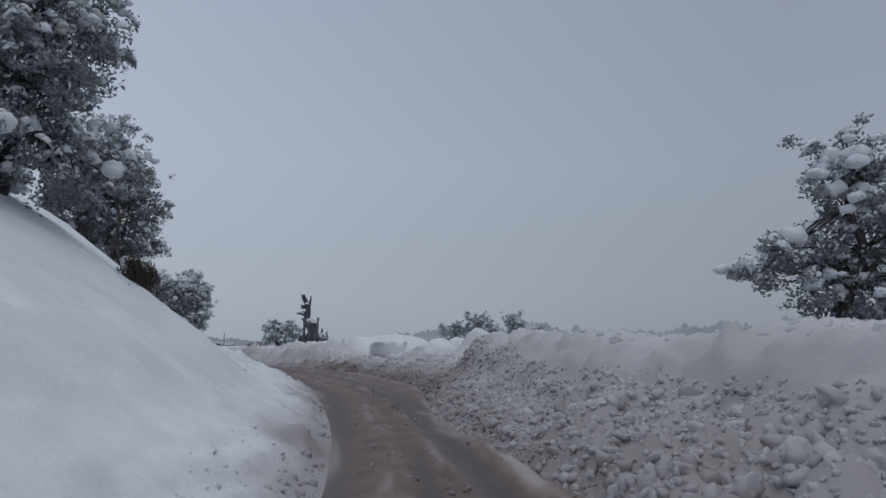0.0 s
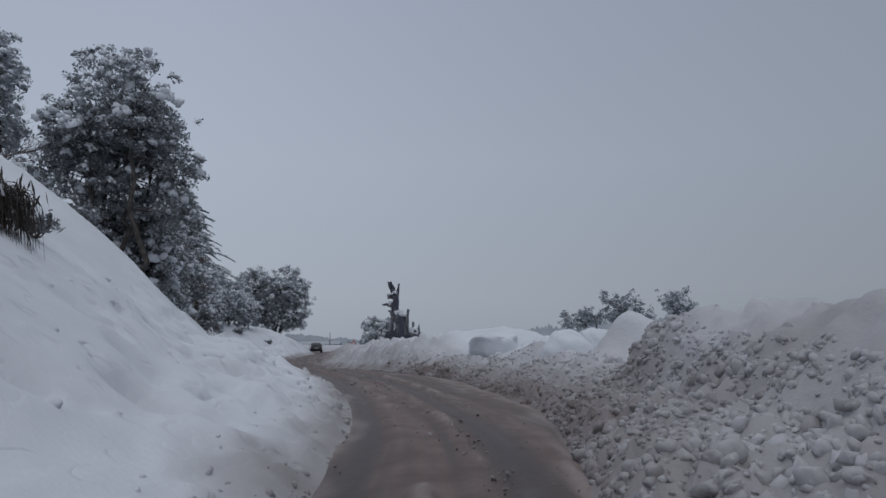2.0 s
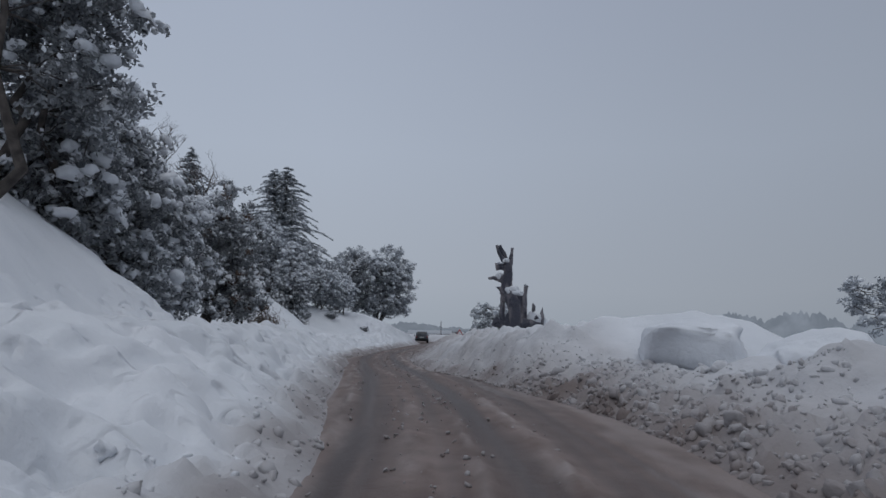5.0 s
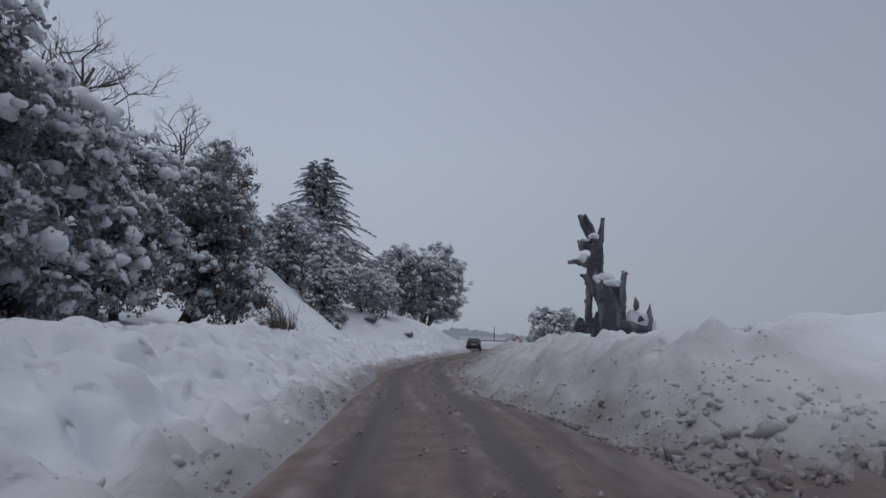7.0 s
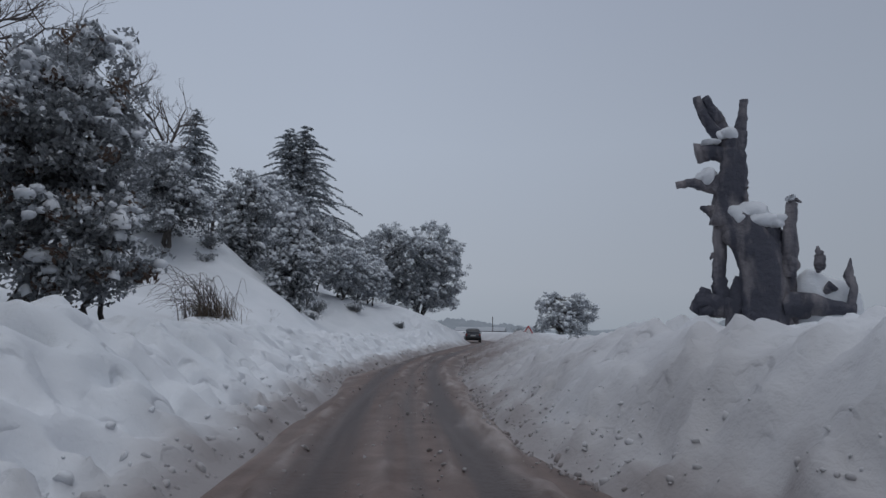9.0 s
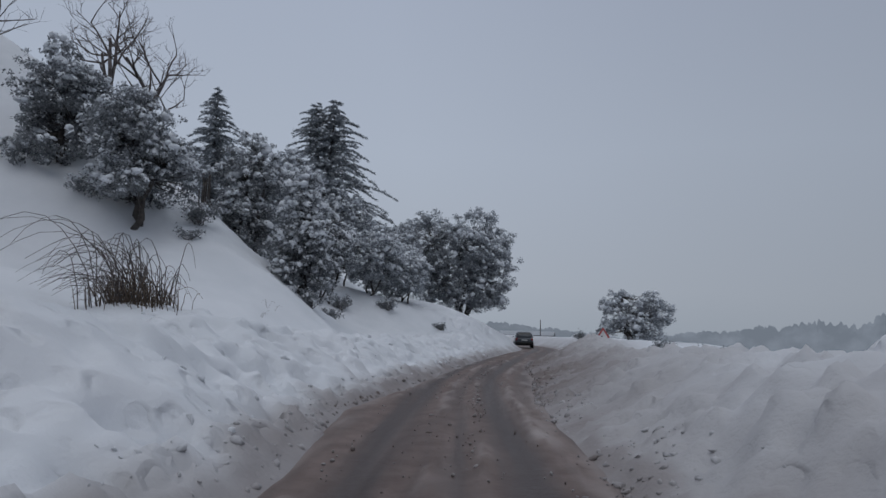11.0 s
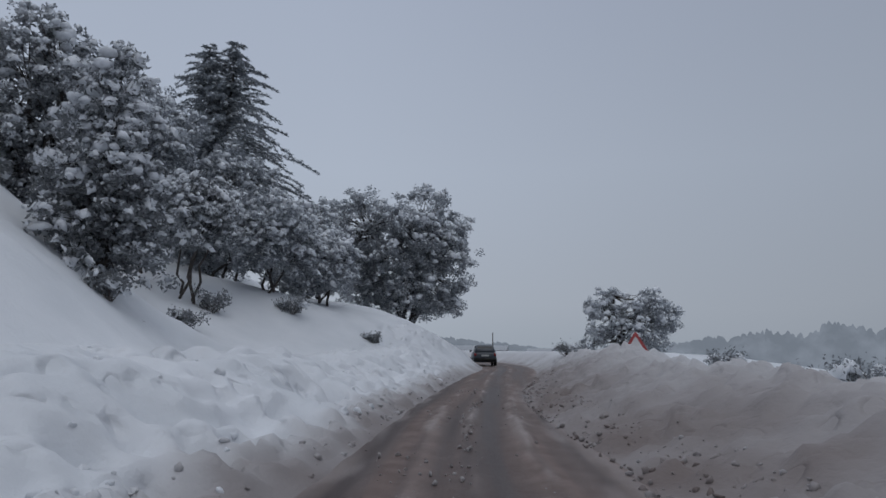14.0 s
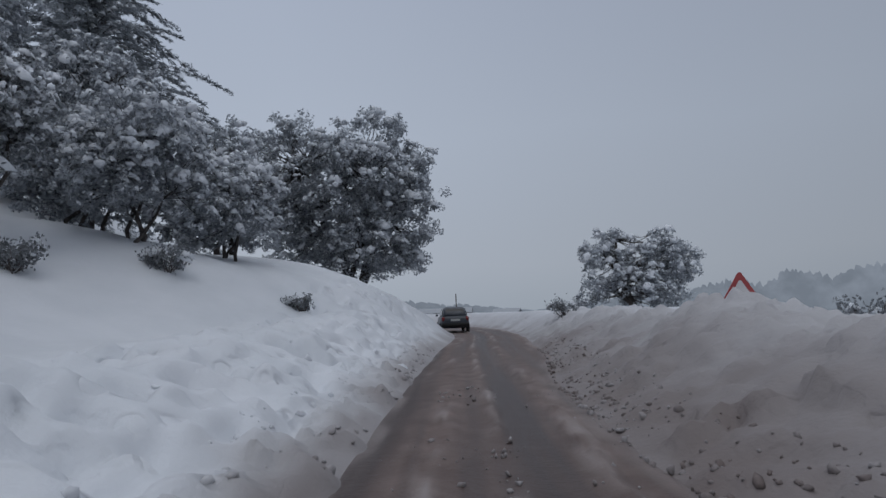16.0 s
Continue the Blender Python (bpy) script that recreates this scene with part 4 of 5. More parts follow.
# the lone tree beyond the right-hand bank
b = spot_xy(-22.5, 87.8)
oak(b, [(-1.3, 0, 2.6 - b.z, 1.2, 1.2, 1.5), (-0.9, 0.1, 3.7 - b.z, 0.7, 0.7, 0.7), (0.6, 0.2, 2.5 - b.z, 1.3, 1.4, 1.4), (1.9, 0.3, 2.7 - b.z, 1.0, 1.1, 1.3), (1.2, 0.2, 3.4 - b.z, 0.6, 0.7, 0.6), (-2.2, -0.2, 1.4 - b.z, 0.7, 0.8, 0.8), (0.4, 0, 1.4 - b.z, 1.9, 1.5, 1.2)],
    119, "low spreading evergreen oak speckled with snow", per=38, leaf=0.07, snowy=0.45, trunks=2, trunk_r=0.16, clump_r=0.30, leaf_mat=HAZE_LEAF, big=0.8)
# the near tree on the right
b = spot_xy(5.6, 8.3)
oak(b, [(-0.3, -0.3, 3.85 - b.z, 0.30, 0.30, 0.28), (-0.62, -0.3, 3.82 - b.z, 0.22, 0.2, 0.14), (-0.1, -0.2, 3.45 - b.z, 0.28, 0.28, 0.35), (-0.45, -0.2, 3.1 - b.z, 0.42, 0.42, 0.34), (0.0, -0.1, 2.9 - b.z, 0.6, 0.55, 0.5),
        (-1.4, -0.1, 2.1 - b.z, 0.40, 0.40, 0.38), (-0.75, -0.1, 2.3 - b.z, 0.62, 0.6, 0.52), (0.1, 0.0, 2.35 - b.z, 0.85, 0.8, 0.75), (-0.55, -0.1, 1.65 - b.z, 0.75, 0.7, 0.5), (0.2, 0.0, 1.6 - b.z, 0.95, 0.8, 0.6)],
    120, "young evergreen oak buried under thick snow pillows", per=60, leaf=0.034, snowy=0.6, trunks=1, trunk_r=0.09, clump_r=0.17, big=1.5, density=1.0, lumps_of=ICO2)

# ---------------------------------------------------------------- cedars
b = spot_xy(-44.6, 78.0)
cedar(b, 19.4 - b.z, 8.4, [(-0.6, -0.5, 0.96), (0.5, 0.6, 1.0)], 201, "tall grey-green cedar with two leading shoots", start=0.05, tiers=34, needle=0.16, dense=0.9, snowy=0.35, shape=0.72)
b = spot_xy(-59.0, 79.5)
cedar(b, 23.2 - b.z, 5.4, [(0, 0, 1.0)], 202, "tall pointed cedar dusted with snow up the slope", tiers=27, needle=0.2, dense=0.7, snowy=0.4)
for x, y, tz, r, shoots, seed in ((0.62, 32.0, 2.5, 0.66, 9, 203), (1.3, 28.0, 2.62, 0.36, 6, 204), (2.0, 27.7, 2.5, 0.46, 6, 206), (3.14, 27.2, 2.72, 0.40, 7, 205), (4.1, 27.9, 2.2, 0.36, 5, 207)):
    b = spot_xy(x, y)
    rng = np.random.RandomState(seed)
    lobes = [(0, 0, tz - b.z - 1.05, r, r, 0.5), (0.1, 0, tz - b.z - 0.7, r * 0.7, r * 0.7, 0.3)]
    for k in range(shoots):
        lean = rng.uniform(-1.0, 1.0, 2) * r
        lobes.append((lean[0], lean[1], tz - b.z - 0.36 - 0.22 * rng.rand() - 0.25 * np.hypot(*lean), 0.13, 0.13, 0.34))
    oak(b, lobes, seed, "young evergreen bush half buried in snow beyond the bank", per=26, leaf=0.036, snowy=0.4, trunks=3, trunk_r=0.03, clump_r=0.11, group="young bushes behind the bank", name="young_tree", leaf_mat=HAZE_LEAF, density=1.1)

# ---------------------------------------------------------------- leafless trees, high on the slope
for x, y, tz, seed in ((-43.4, 58.8, 19.0, 301), (-47.5, 52.5, 24.0, 302), (-40.0, 50.0, 18.6, 303), (-37.2, 56.6, 15.2, 304), (-44.0, 48.6, 22.0, 305)):
    b = spot_xy(x, y)
    bare_tree(b, (tz - b.z) * 1.2, 0.72, seed, "leafless grey tree high on the snowy slope", 6)

# ---------------------------------------------------------------- the dead trunk on the right-hand bank
STX, STY = -9.3, 41.5


def dead_trunk():
    rng = np.random.RandomState(7)
    g = zg(*along(STX + 0.6, STY))
    top = thing("dead_tree_trunk", "hollow dead tree trunk of dark weathered wood, snow in its forks", "tree stump", m=Matrix.Translation((STX, STY, 0)))

    def limb(name, pts, radii, flat=0.7, sides=12, rough=0.10, fine=5):
        """A gnarled piece of dead wood along pts (x, y, z)."""
        h = Heap()
        pts, radii = np.array(pts, float), np.array(radii, float)
        k, kk = np.arange(len(pts)), np.linspace(0, len(pts) - 1, (len(pts) - 1) * fine + 1)
        p = np.stack([np.interp(kk, k, pts[:, i]) for i in range(3)], 1)
        r = np.interp(kk, k, radii)
        p[1:-1] += rng.normal(size=(len(p) - 2, 3)) * (0.005, 0.01, 0.004)
        rib = 1 + rough * rng.normal(size=sides)
        grain = rng.normal(size=(len(pts) + 1, sides))
        along_k = np.linspace(0, len(pts), len(p))
        tan = np.gradient(p, axis=0)
        tan /= np.linalg.norm(tan, axis=1)[:, None]
        rings = []
        for n_, (q, rr, t) in enumerate(zip(p, r, tan)):
            a = np.cross(t, (0, 1, 0.05))
            a /= np.linalg.norm(a)
            c = np.cross(t, a)
            ang = np.arange(sides) * 2 * math.pi / sides
            w = rr * rib * (1 + 0.8 * rough * np.array([np.interp(along_k[n_], np.arange(len(pts) + 1), grain[:, m]) for m in range(sides)]) + 0.04 * rng.normal(size=sides))
            rings.append(q + (np.cos(ang) * w)[:, None] * a + (np.sin(ang) * w * flat)[:, None] * c)
        n = len(p)
        f = [(i * sides + j, i * sides + (j + 1) % sides, (i + 1) * sides + (j + 1) % sides, (i + 1) * sides + j) for i in range(n - 1) for j in range(sides)]
        h.add(np.vstack(rings), f)
        h.f.append(np.array([list(range(sides))[::-1]]))
        h.f.append(np.array([[(n - 1) * sides + j for j in range(sides)]]))
        return part(name, h.mesh(name, DEADWOOD), top)

    limb("trunk", [(0.78, 0, g - 0.4), (0.76, 0, 1.35), (0.74, 0, 1.9), (0.60, 0.02, 2.3), (0.42, 0.02, 2.60), (0.30, 0.0, 2.78)], (0.26, 0.22, 0.24, 0.27, 0.22, 0.10), rough=0.18)
    limb("trunk", [(0.98, 0.1, g - 0.4), (0.93, 0.1, 1.5), (0.90, 0.1, 2.1), (0.84, 0.08, 2.46)], (0.20, 0.17, 0.18, 0.10), rough=0.16)
    limb("mast", [(0.30, 0.03, 2.45), (0.36, 0.02, 2.85), (0.42, 0.0, 3.2), (0.46, 0.0, 3.55), (0.50, 0.0, 3.75)], (0.20, 0.19, 0.17, 0.14, 0.11))
    limb("prong", [(0.42, 0, 3.55), (0.24, 0, 3.78), (0.10, 0, 4.02), (0.03, 0, 4.30)], (0.10, 0.075, 0.06, 0.05))
    limb("prong", [(0.40, 0.05, 3.62), (0.30, 0.06, 3.9), (0.22, 0.05, 4.10), (0.13, 0.04, 4.29)], (0.08, 0.09, 0.07, 0.045))
    limb("prong", [(0.50, 0, 3.5), (0.56, 0, 3.8), (0.60, 0, 4.0), (0.62, 0, 4.18)], (0.10, 0.08, 0.06, 0.055))
    limb("stub", [(0.40, 0, 3.42), (0.18, -0.02, 3.50), (-0.01, -0.04, 3.46)], (0.13, 0.13, 0.14))
    limb("stub", [(0.36, 0, 2.98), (0.08, -0.03, 3.03), (-0.10, -0.04, 3.06), (-0.28, -0.05, 3.04)], (0.17, 0.11, 0.06, 0.05))
    limb("stub", [(0.28, 0, 2.62), (0.12, 0, 2.68), (0.02, 0, 2.72)], (0.12, 0.06, 0.02))
    limb("root", [(0.26, 0.0, 2.45), (0.25, 0.0, 2.2), (0.22, 0.0, 1.78), (0.24, 0.0, 1.45)], (0.10, 0.085, 0.085, 0.12))
    limb("root", [(0.34, 0.05, 1.38), (0.15, 0.0, 1.40), (-0.02, 0, 1.42), (-0.10, 0, 1.30)], (0.17, 0.17, 0.12, 0.09))
    limb("root", [(0.50, 0.0, 1.75), (0.44, 0.0, 1.58), (0.40, 0.0, 1.40), (0.38, 0.0, g - 0.2)], (0.07, 0.08, 0.10, 0.11))
    limb("arm", [(1.02, 0.02, 1.75), (1.06, 0.0, 2.1), (1.08, 0.0, 2.45), (1.12, 0.0, 2.72)], (0.12, 0.10, 0.075, 0.08))
    limb("arm", [(1.11, 0.0, 2.66), (1.16, 0.0, 2.76), (1.23, 0.0, 2.71)], (0.035, 0.03, 0.012), rough=0.05)
    limb("knob", [(1.07, -0.03, 2.02), (1.09, -0.04, 1.88), (1.08, -0.03, 1.76)], (0.05, 0.075, 0.03))
    limb("root", [(0.95, 0, 1.36), (1.25, 0, 1.40), (1.5, 0, 1.36), (1.76, 0, 1.34)], (0.20, 0.15, 0.10, 0.07))
    limb("shard", [(1.70, 0, 1.34), (1.75, 0, 1.6), (1.70, 0, 1.75), (1.73, 0, 1.97)], (0.06, 0.045, 0.06, 0.01))
    limb("shard", [(1.37, 0.03, 1.80), (1.40, 0.03, 1.88), (1.41, 0.03, 2.0), (1.38, 0.03, 2.14)], (0.02, 0.07, 0.065, 0.012), flat=0.4)
    limb("trunk", [(0.62, 0.12, g - 0.4), (0.66, 0.12, 1.5), (0.74, 0.12, 2.0), (0.86, 0.10, 2.38)], (0.22, 0.2, 0.22, 0.16), flat=0.5, rough=0.2)
    limb("stub", [(0.52, 0.0, 2.92), (0.58, 0.0, 2.80), (0.62, 0.0, 2.70)], (0.10, 0.05, 0.012))
    limb("stub", [(0.26, 0.0, 2.12), (0.16, 0.0, 2.06), (0.12, 0.0, 2.0)], (0.05, 0.035, 0.01))
    limb("root", [(0.05, -0.03, 1.62), (0.02, -0.03, 1.45), (0.08, -0.03, 1.28)], (0.06, 0.12, 0.1))
    limb("shard", [(1.44, 0.05, 1.55), (1.54, 0.05, 1.64)], (0.03, 0.075))
    snow_bits = ((0.62, 0.0, 2.62, 0.24, 0.10), (0.80, 0.02, 2.50, 0.22, 0.07), (0.93, 0.02, 2.50, 0.14, 0.06), (0.10, -0.02, 3.15, 0.13, 0.08), (0.44, -0.02, 3.72, 0.10, 0.07),
                 (0.18, -0.03, 3.62, 0.12, 0.035), (0.33, 0.02, 3.72, 0.07, 0.05), (1.12, 0.0, 2.80, 0.06, 0.025))
    for x, y, z, r, hgt in snow_bits:
        h = Heap()
        blob(h, (x, y, z - 0.02), (r, 0.15, hgt * 1.5), rng, ICO3, 0.18, False)
        part("snow_cap", h.mesh("snow_cap", SNOW), top, "white snow lying in the wood")
    h = Heap()
    blob(h, (1.46, 0.2, 1.42), (0.42, 0.14, 0.48), rng, ICO3, 0.16, False)
    part("snow_cap", h.mesh("snow_cap", SNOW), top, "white snow packed between the shards")
    return top


dead_trunk()

# ---------------------------------------------------------------- snow pillows on the right-hand side


ICO4 = ico(4)
for x, y, zc, r3, turn_, sd_, lab in ((0.0, 26.6, 0.62, (0.85, 0.6, 0.62), 25, 33, "long lumpy pillow of white snow on a boulder"), (0.72, 27.0, 0.86, (0.55, 0.55, 0.62), 30, 34, "rounded pillow of white snow on a boulder"),
                                      (-1.1, 30.2, 0.62, (0.75, 0.7, 0.5), 0, 35, "pointed heap of white snow beside the rubble")):
    v, f = ICO4
    k = np.random.RandomState(sd_).normal(size=(4, 3)) * 1.4
    w = 1 + 0.42 * fbm(v[:, 0] * 1.6 + v[:, 2] * 0.7, v[:, 1] * 1.6 - v[:, 2] * 1.3, 4, sd_) + 0.07 * sum(np.sin(v @ k[i] * (1 + 0.6 * i) + i) for i in range(4))
    h = Heap()
    pv = np.sign(v) * np.abs(v) ** 0.85 * w[:, None] * r3
    pv[:, 2] -= 0.08 * np.clip(-pv[:, 0], 0, 2)
    h.add(pv, f)
    ob = tagged(new("snow_mound", h.mesh("snow_mound", SNOW)), lab, "snow mound", "snow mounds behind the rubble")
    ob.matrix_world = pose(x, y, zc, 0, 0, turn_)


# ---------------------------------------------------------------- vehicles
def paint(name, col, rough=0.35, metal=0.3):
    s = material(name, col, rough, metal)
    mottle(s, tuple(c * 0.8 for c in col), col, 3.0, 6.0, 0.3, 0.7, bump=((30.0, 0.001),), spec=0.5)
    return s[0]


CARGREY = paint("dark_car_paint", (0.055, 0.062, 0.075))
GLASS = paint("dark_window_glass", (0.02, 0.024, 0.03), 0.08, 0.0)
RUBBER = paint("tyre_rubber", (0.02, 0.02, 0.02), 0.9, 0.0)
STEEL = paint("wheel_steel", (0.25, 0.26, 0.27), 0.4, 0.8)
LAMPRED = paint("red_lamp_plastic", (0.22, 0.02, 0.02), 0.25, 0.0)
PLATE = paint("pale_plate", (0.55, 0.56, 0.55), 0.5, 0.0)


def loft(name, sections, mat, parent, label=""):
    """A skin through closed sections, each a list of (x, z) at its own y."""
    h = Heap()
    n = len(sections[0][1])
    v = [(x, y, z) for y, sec in sections for x, z in sec]
    f = [(i * n + j, i * n + (j + 1) % n, (i + 1) * n + (j + 1) % n, (i + 1) * n + j) for i in range(len(sections) - 1) for j in range(n)]
    h.add(v, f)
    h.f.append(np.array([list(range(n))[::-1]]))
    h.f.append(np.array([[(len(sections) - 1) * n + j for j in range(n)]]))
    return part(name, h.mesh(name, mat), parent, label)


def shell(w, z0, z1, lean, n=20, e=0.28):
    """A rounded box section of half width w between two heights; lean: how much narrower it is at the top."""
    out = []
    for i in range(n):
        a = 2 * math.pi * i / n
        c, s_ = math.cos(a), math.sin(a)
        x, z = math.copysign(abs(c) ** e, c), math.copysign(abs(s_) ** e, s_)
        out.append((w * x * (1 - lean * (z + 1) / 2), (z0 + z1) / 2 + (z1 - z0) / 2 * z))
    return out


def car(m, label, paint_mat=None):
    paint_mat = paint_mat or CARGREY
    top = thing("car", label, "car", m=m)
    loft("body", [(-1.98, shell(0.70, 0.42, 0.80, 0.06)), (-1.9, shell(0.78, 0.30, 0.92, 0.06)), (-1.2, shell(0.82, 0.24, 0.95, 0.06)), (0.9, shell(0.82, 0.24, 0.93, 0.06)),
                  (1.7, shell(0.79, 0.28, 0.84, 0.08)), (1.95, shell(0.68, 0.36, 0.70, 0.08))], paint_mat, top)
    loft("roof", [(-1.80, shell(0.66, 0.88, 1.06, 0.10)), (-1.55, shell(0.70, 0.88, 1.36, 0.20)), (-1.2, shell(0.72, 0.88, 1.44, 0.22)), (0.0, shell(0.72, 0.88, 1.43, 0.22)),
                  (0.55, shell(0.71, 0.88, 1.25, 0.2)), (1.05, shell(0.68, 0.86, 0.96, 0.1))], paint_mat, top)
    h = Heap()
    h.add([(-0.56, -1.80, 0.97), (0.56, -1.80, 0.97), (0.48, -1.62, 1.32), (-0.48, -1.62, 1.32), (-0.56, -1.77, 0.97), (0.56, -1.77, 0.97), (0.48, -1.59, 1.32), (-0.48, -1.59, 1.32)],
          [(0, 1, 2, 3), (7, 6, 5, 4), (0, 4, 5, 1), (1, 5, 6, 2), (2, 6, 7, 3), (3, 7, 4, 0)])
    part("rear_window", h.mesh("rear_window", GLASS, False), top, "dark rear window")
    for sx in (-1, 1):
        for y0, y1 in ((-1.35, -0.45), (-0.35, 0.45)):
            h = Heap()
            x0, x1 = sx * 0.725, sx * 0.625
            h.add([(x0, y0, 0.97), (x0, y1, 0.97), (x1, y1 - 0.1, 1.34), (x1, y0 + 0.1, 1.34), (x0 - sx * 0.05, y0, 0.97), (x0 - sx * 0.05, y1, 0.97), (x1 - sx * 0.05, y1 - 0.1, 1.34), (x1 - sx * 0.05, y0 + 0.1, 1.34)],
                  [(0, 1, 2, 3), (7, 6, 5, 4), (0, 4, 5, 1), (1, 5, 6, 2), (2, 6, 7, 3), (3, 7, 4, 0)])
            part("side_window", h.mesh("side_window", GLASS, False), top, "dark side window")
        h = Heap()
        blob(h, (sx * 0.66, -1.95, 0.78), (0.10, 0.05, 0.13), np.random.RandomState(1), ICO2, 0.0, False)
        part("tail_lamp", h.mesh("tail_lamp", LAMPRED), top, "dull red tail lamp")
        h = Heap()
        blob(h, (sx * 0.86, 0.55, 0.98), (0.08, 0.05, 0.07), np.random.RandomState(1), ICO2, 0.0, False)
        part("door_mirror", h.mesh("door_mirror", paint_mat), top)
        for y in (-1.25, 1.25):
            h = Heap()
            tube(h, [(sx * 0.66, y, 0.29), (sx * 0.70, y, 0.29), (sx * 0.80, y, 0.29), (sx * 0.83, y, 0.29)], (0.26, 0.30, 0.30, 0.26), 20)
            wheel = part("wheel", h.mesh("wheel", RUBBER), top)
            h = Heap()
            tube(h, [(sx * 0.81, y, 0.29), (sx * 0.84, y, 0.29)], (0.18, 0.16), 16)
            part("rim", h.mesh("rim", STEEL), wheel, "grey steel rim")
    h = Heap()
    tube(h, [(-0.74, -1.98, 0.46), (0, -2.04, 0.46), (0.74, -1.98, 0.46)], (0.10, 0.11, 0.10), 10)
    part("bumper", h.mesh("bumper", RUBBER), top, "black plastic bumper")
    h = Heap()
    h.add([(-0.26, -2.005, 0.66), (0.26, -2.005, 0.66), (0.26, -2.005, 0.77), (-0.26, -2.005, 0.77), (-0.26, -1.98, 0.66), (0.26, -1.98, 0.66), (0.26, -1.98, 0.77), (-0.26, -1.98, 0.77)],
          [(0, 1, 2, 3), (7, 6, 5, 4), (0, 4, 5, 1), (1, 5, 6, 2), (2, 6, 7, 3), (3, 7, 4, 0)])
    part("plate", h.mesh("plate", PLATE, False), top, "plain pale plate")
    return top


def heading(s):
    (xa, ya), (xb, yb) = plan(s - 0.5, 0), plan(s + 0.5, 0)
    return math.degrees(math.atan2(-(xb - xa), yb - ya))


x, y = plan(99.0, -0.3)
car(pose(float(x), float(y), float(road_z(99.0)) + 0.03, 0, 0, heading(99.0)), "dark grey hatchback standing on the slushy road")

# a parked car under deep snow
buried = car(pose(-2.9, 33.9, -0.22, 0, 0, 8), "dark car parked off the road, buried under deep snow")
rng = np.random.RandomState(77)
v, f = ICO4
for name, c, r3, sd_ in (("snow_cover", (0.0, -0.4, 0.95), (0.95, 1.9, 0.62), 5), ("snow_cover", (0.1, 1.7, 0.65), (0.95, 1.2, 0.6), 6)):
    h = Heap()
    p = np.sign(v) * np.abs(v) ** 0.5
    n1 = fbm(p[:, 0] * 2.4 + p[:, 1] * 1.3, p[:, 2] * 2.6 + p[:, 1] * 1.7, 4, 200 + sd_)
    n2 = fbm(p[:, 0] * 1.1 - p[:, 1] * 0.8, p[:, 1] * 1.2 + p[:, 2], 2, 210 + sd_)
    w = 1 + 0.22 * n1 + 0.12 * n2
    h.add(p * w[:, None] * r3 + c, f)
    part(name, h.mesh(name, SNOW), buried, "deep white snow on the roof and sides")


# ---------------------------------------------------------------- warning sign behind the bank
SIGNRED = paint("faded_sign_red", (0.42, 0.07, 0.07), 0.5, 0.0)
SIGNWHITE = paint("sign_white", (0.72, 0.70, 0.70), 0.5, 0.0)
BLACK = paint("sign_black", (0.02, 0.02, 0.02), 0.5, 0.0)


def warning_sign(x, y, apex, yaw):
    side = 0.80
    hgt = side * 0.866
    top = thing("warning_sign", "triangular road warning sign, red border, sunk in the snow bank", "road sign", m=pose(x, y, apex - hgt, 0, 0, yaw))

    def tri_plate(name, s, y0, y1, mat, lift):
        r, h = s / 2, s * 0.866
        pts = []
        for cx, cz, a0 in ((r * 0.88, h * 0.07, -90), (0, h * 0.93, 30), (-r * 0.88, h * 0.07, 150)):
            for k in range(5):
                a = radians(a0 + k * 30)
                pts.append((cx + math.cos(a) * 0.05 * s, cz + lift + math.sin(a) * 0.05 * s))
        n = len(pts)
        h2 = Heap()
        h2.add([(px, y0, pz) for px, pz in pts] + [(px, y1, pz) for px, pz in pts], [(i, (i + 1) % n, n + (i + 1) % n, n + i) for i in range(n)])
        h2.f += [np.array([list(range(n))]), np.array([list(range(n, 2 * n))[::-1]])]
        return part(name, h2.mesh(name, mat, False), top)

    tri_plate("border", side, -0.012, 0.0, SIGNRED, 0.0)
    tri_plate("face", side * 0.68, -0.018, -0.0125, SIGNWHITE, hgt * 0.12)
    h = Heap()
    blob(h, (-0.05, -0.022, hgt * 0.34), (0.05, 0.004, 0.06), np.random.RandomState(2), ICO2, 0.1, False)
    part("symbol", h.mesh("symbol", BLACK), top, "black mark")
    h = Heap()
    tube(h, [(0, 0.03, -1.6), (0, 0.03, hgt * 0.85)], (0.025, 0.025), 8)
    part("post", h.mesh("post", STEEL), top, "grey metal post")
    return top


warning_sign(-20.07, 69.2, 1.25, 10)

# ---------------------------------------------------------------- dry canes, grasses and shrubs


def canes(base, count, length, spread, lean, seed, label, mat, name="dry_reeds", r0=0.0055, bow=0.42, fall=1.15):
    rng = np.random.RandomState(seed)
    top = thing(name, label, "dry plant", m=Matrix.Translation(base))
    h = Heap()
    for _ in range(count):
        a = rng.rand() * 6.28
        foot = np.array((rng.normal() * spread * 0.35, rng.normal() * spread * 0.35, -0.2))
        L = length * rng.uniform(0.5, 1.15)
        d = np.array((math.cos(a), math.sin(a), 0)) * rng.uniform(0.3, 1.0) + np.array(lean)
        k = np.linspace(0, 1, 9)[:, None]
        pts = foot + d * L * bow * k ** 1.3 + np.array((0, 0, 1)) * L * ((0.4 + fall) * k - fall * k ** 1.9) * rng.uniform(0.5, 1.0)
        pts += rng.normal(size=(9, 3)) * 0.012
        tube(h, pts, np.linspace(r0, r0 * 0.35, 9), 4)
    part("cane_spray", h.mesh("cane_spray", mat), top, kind="stuff")
    return top


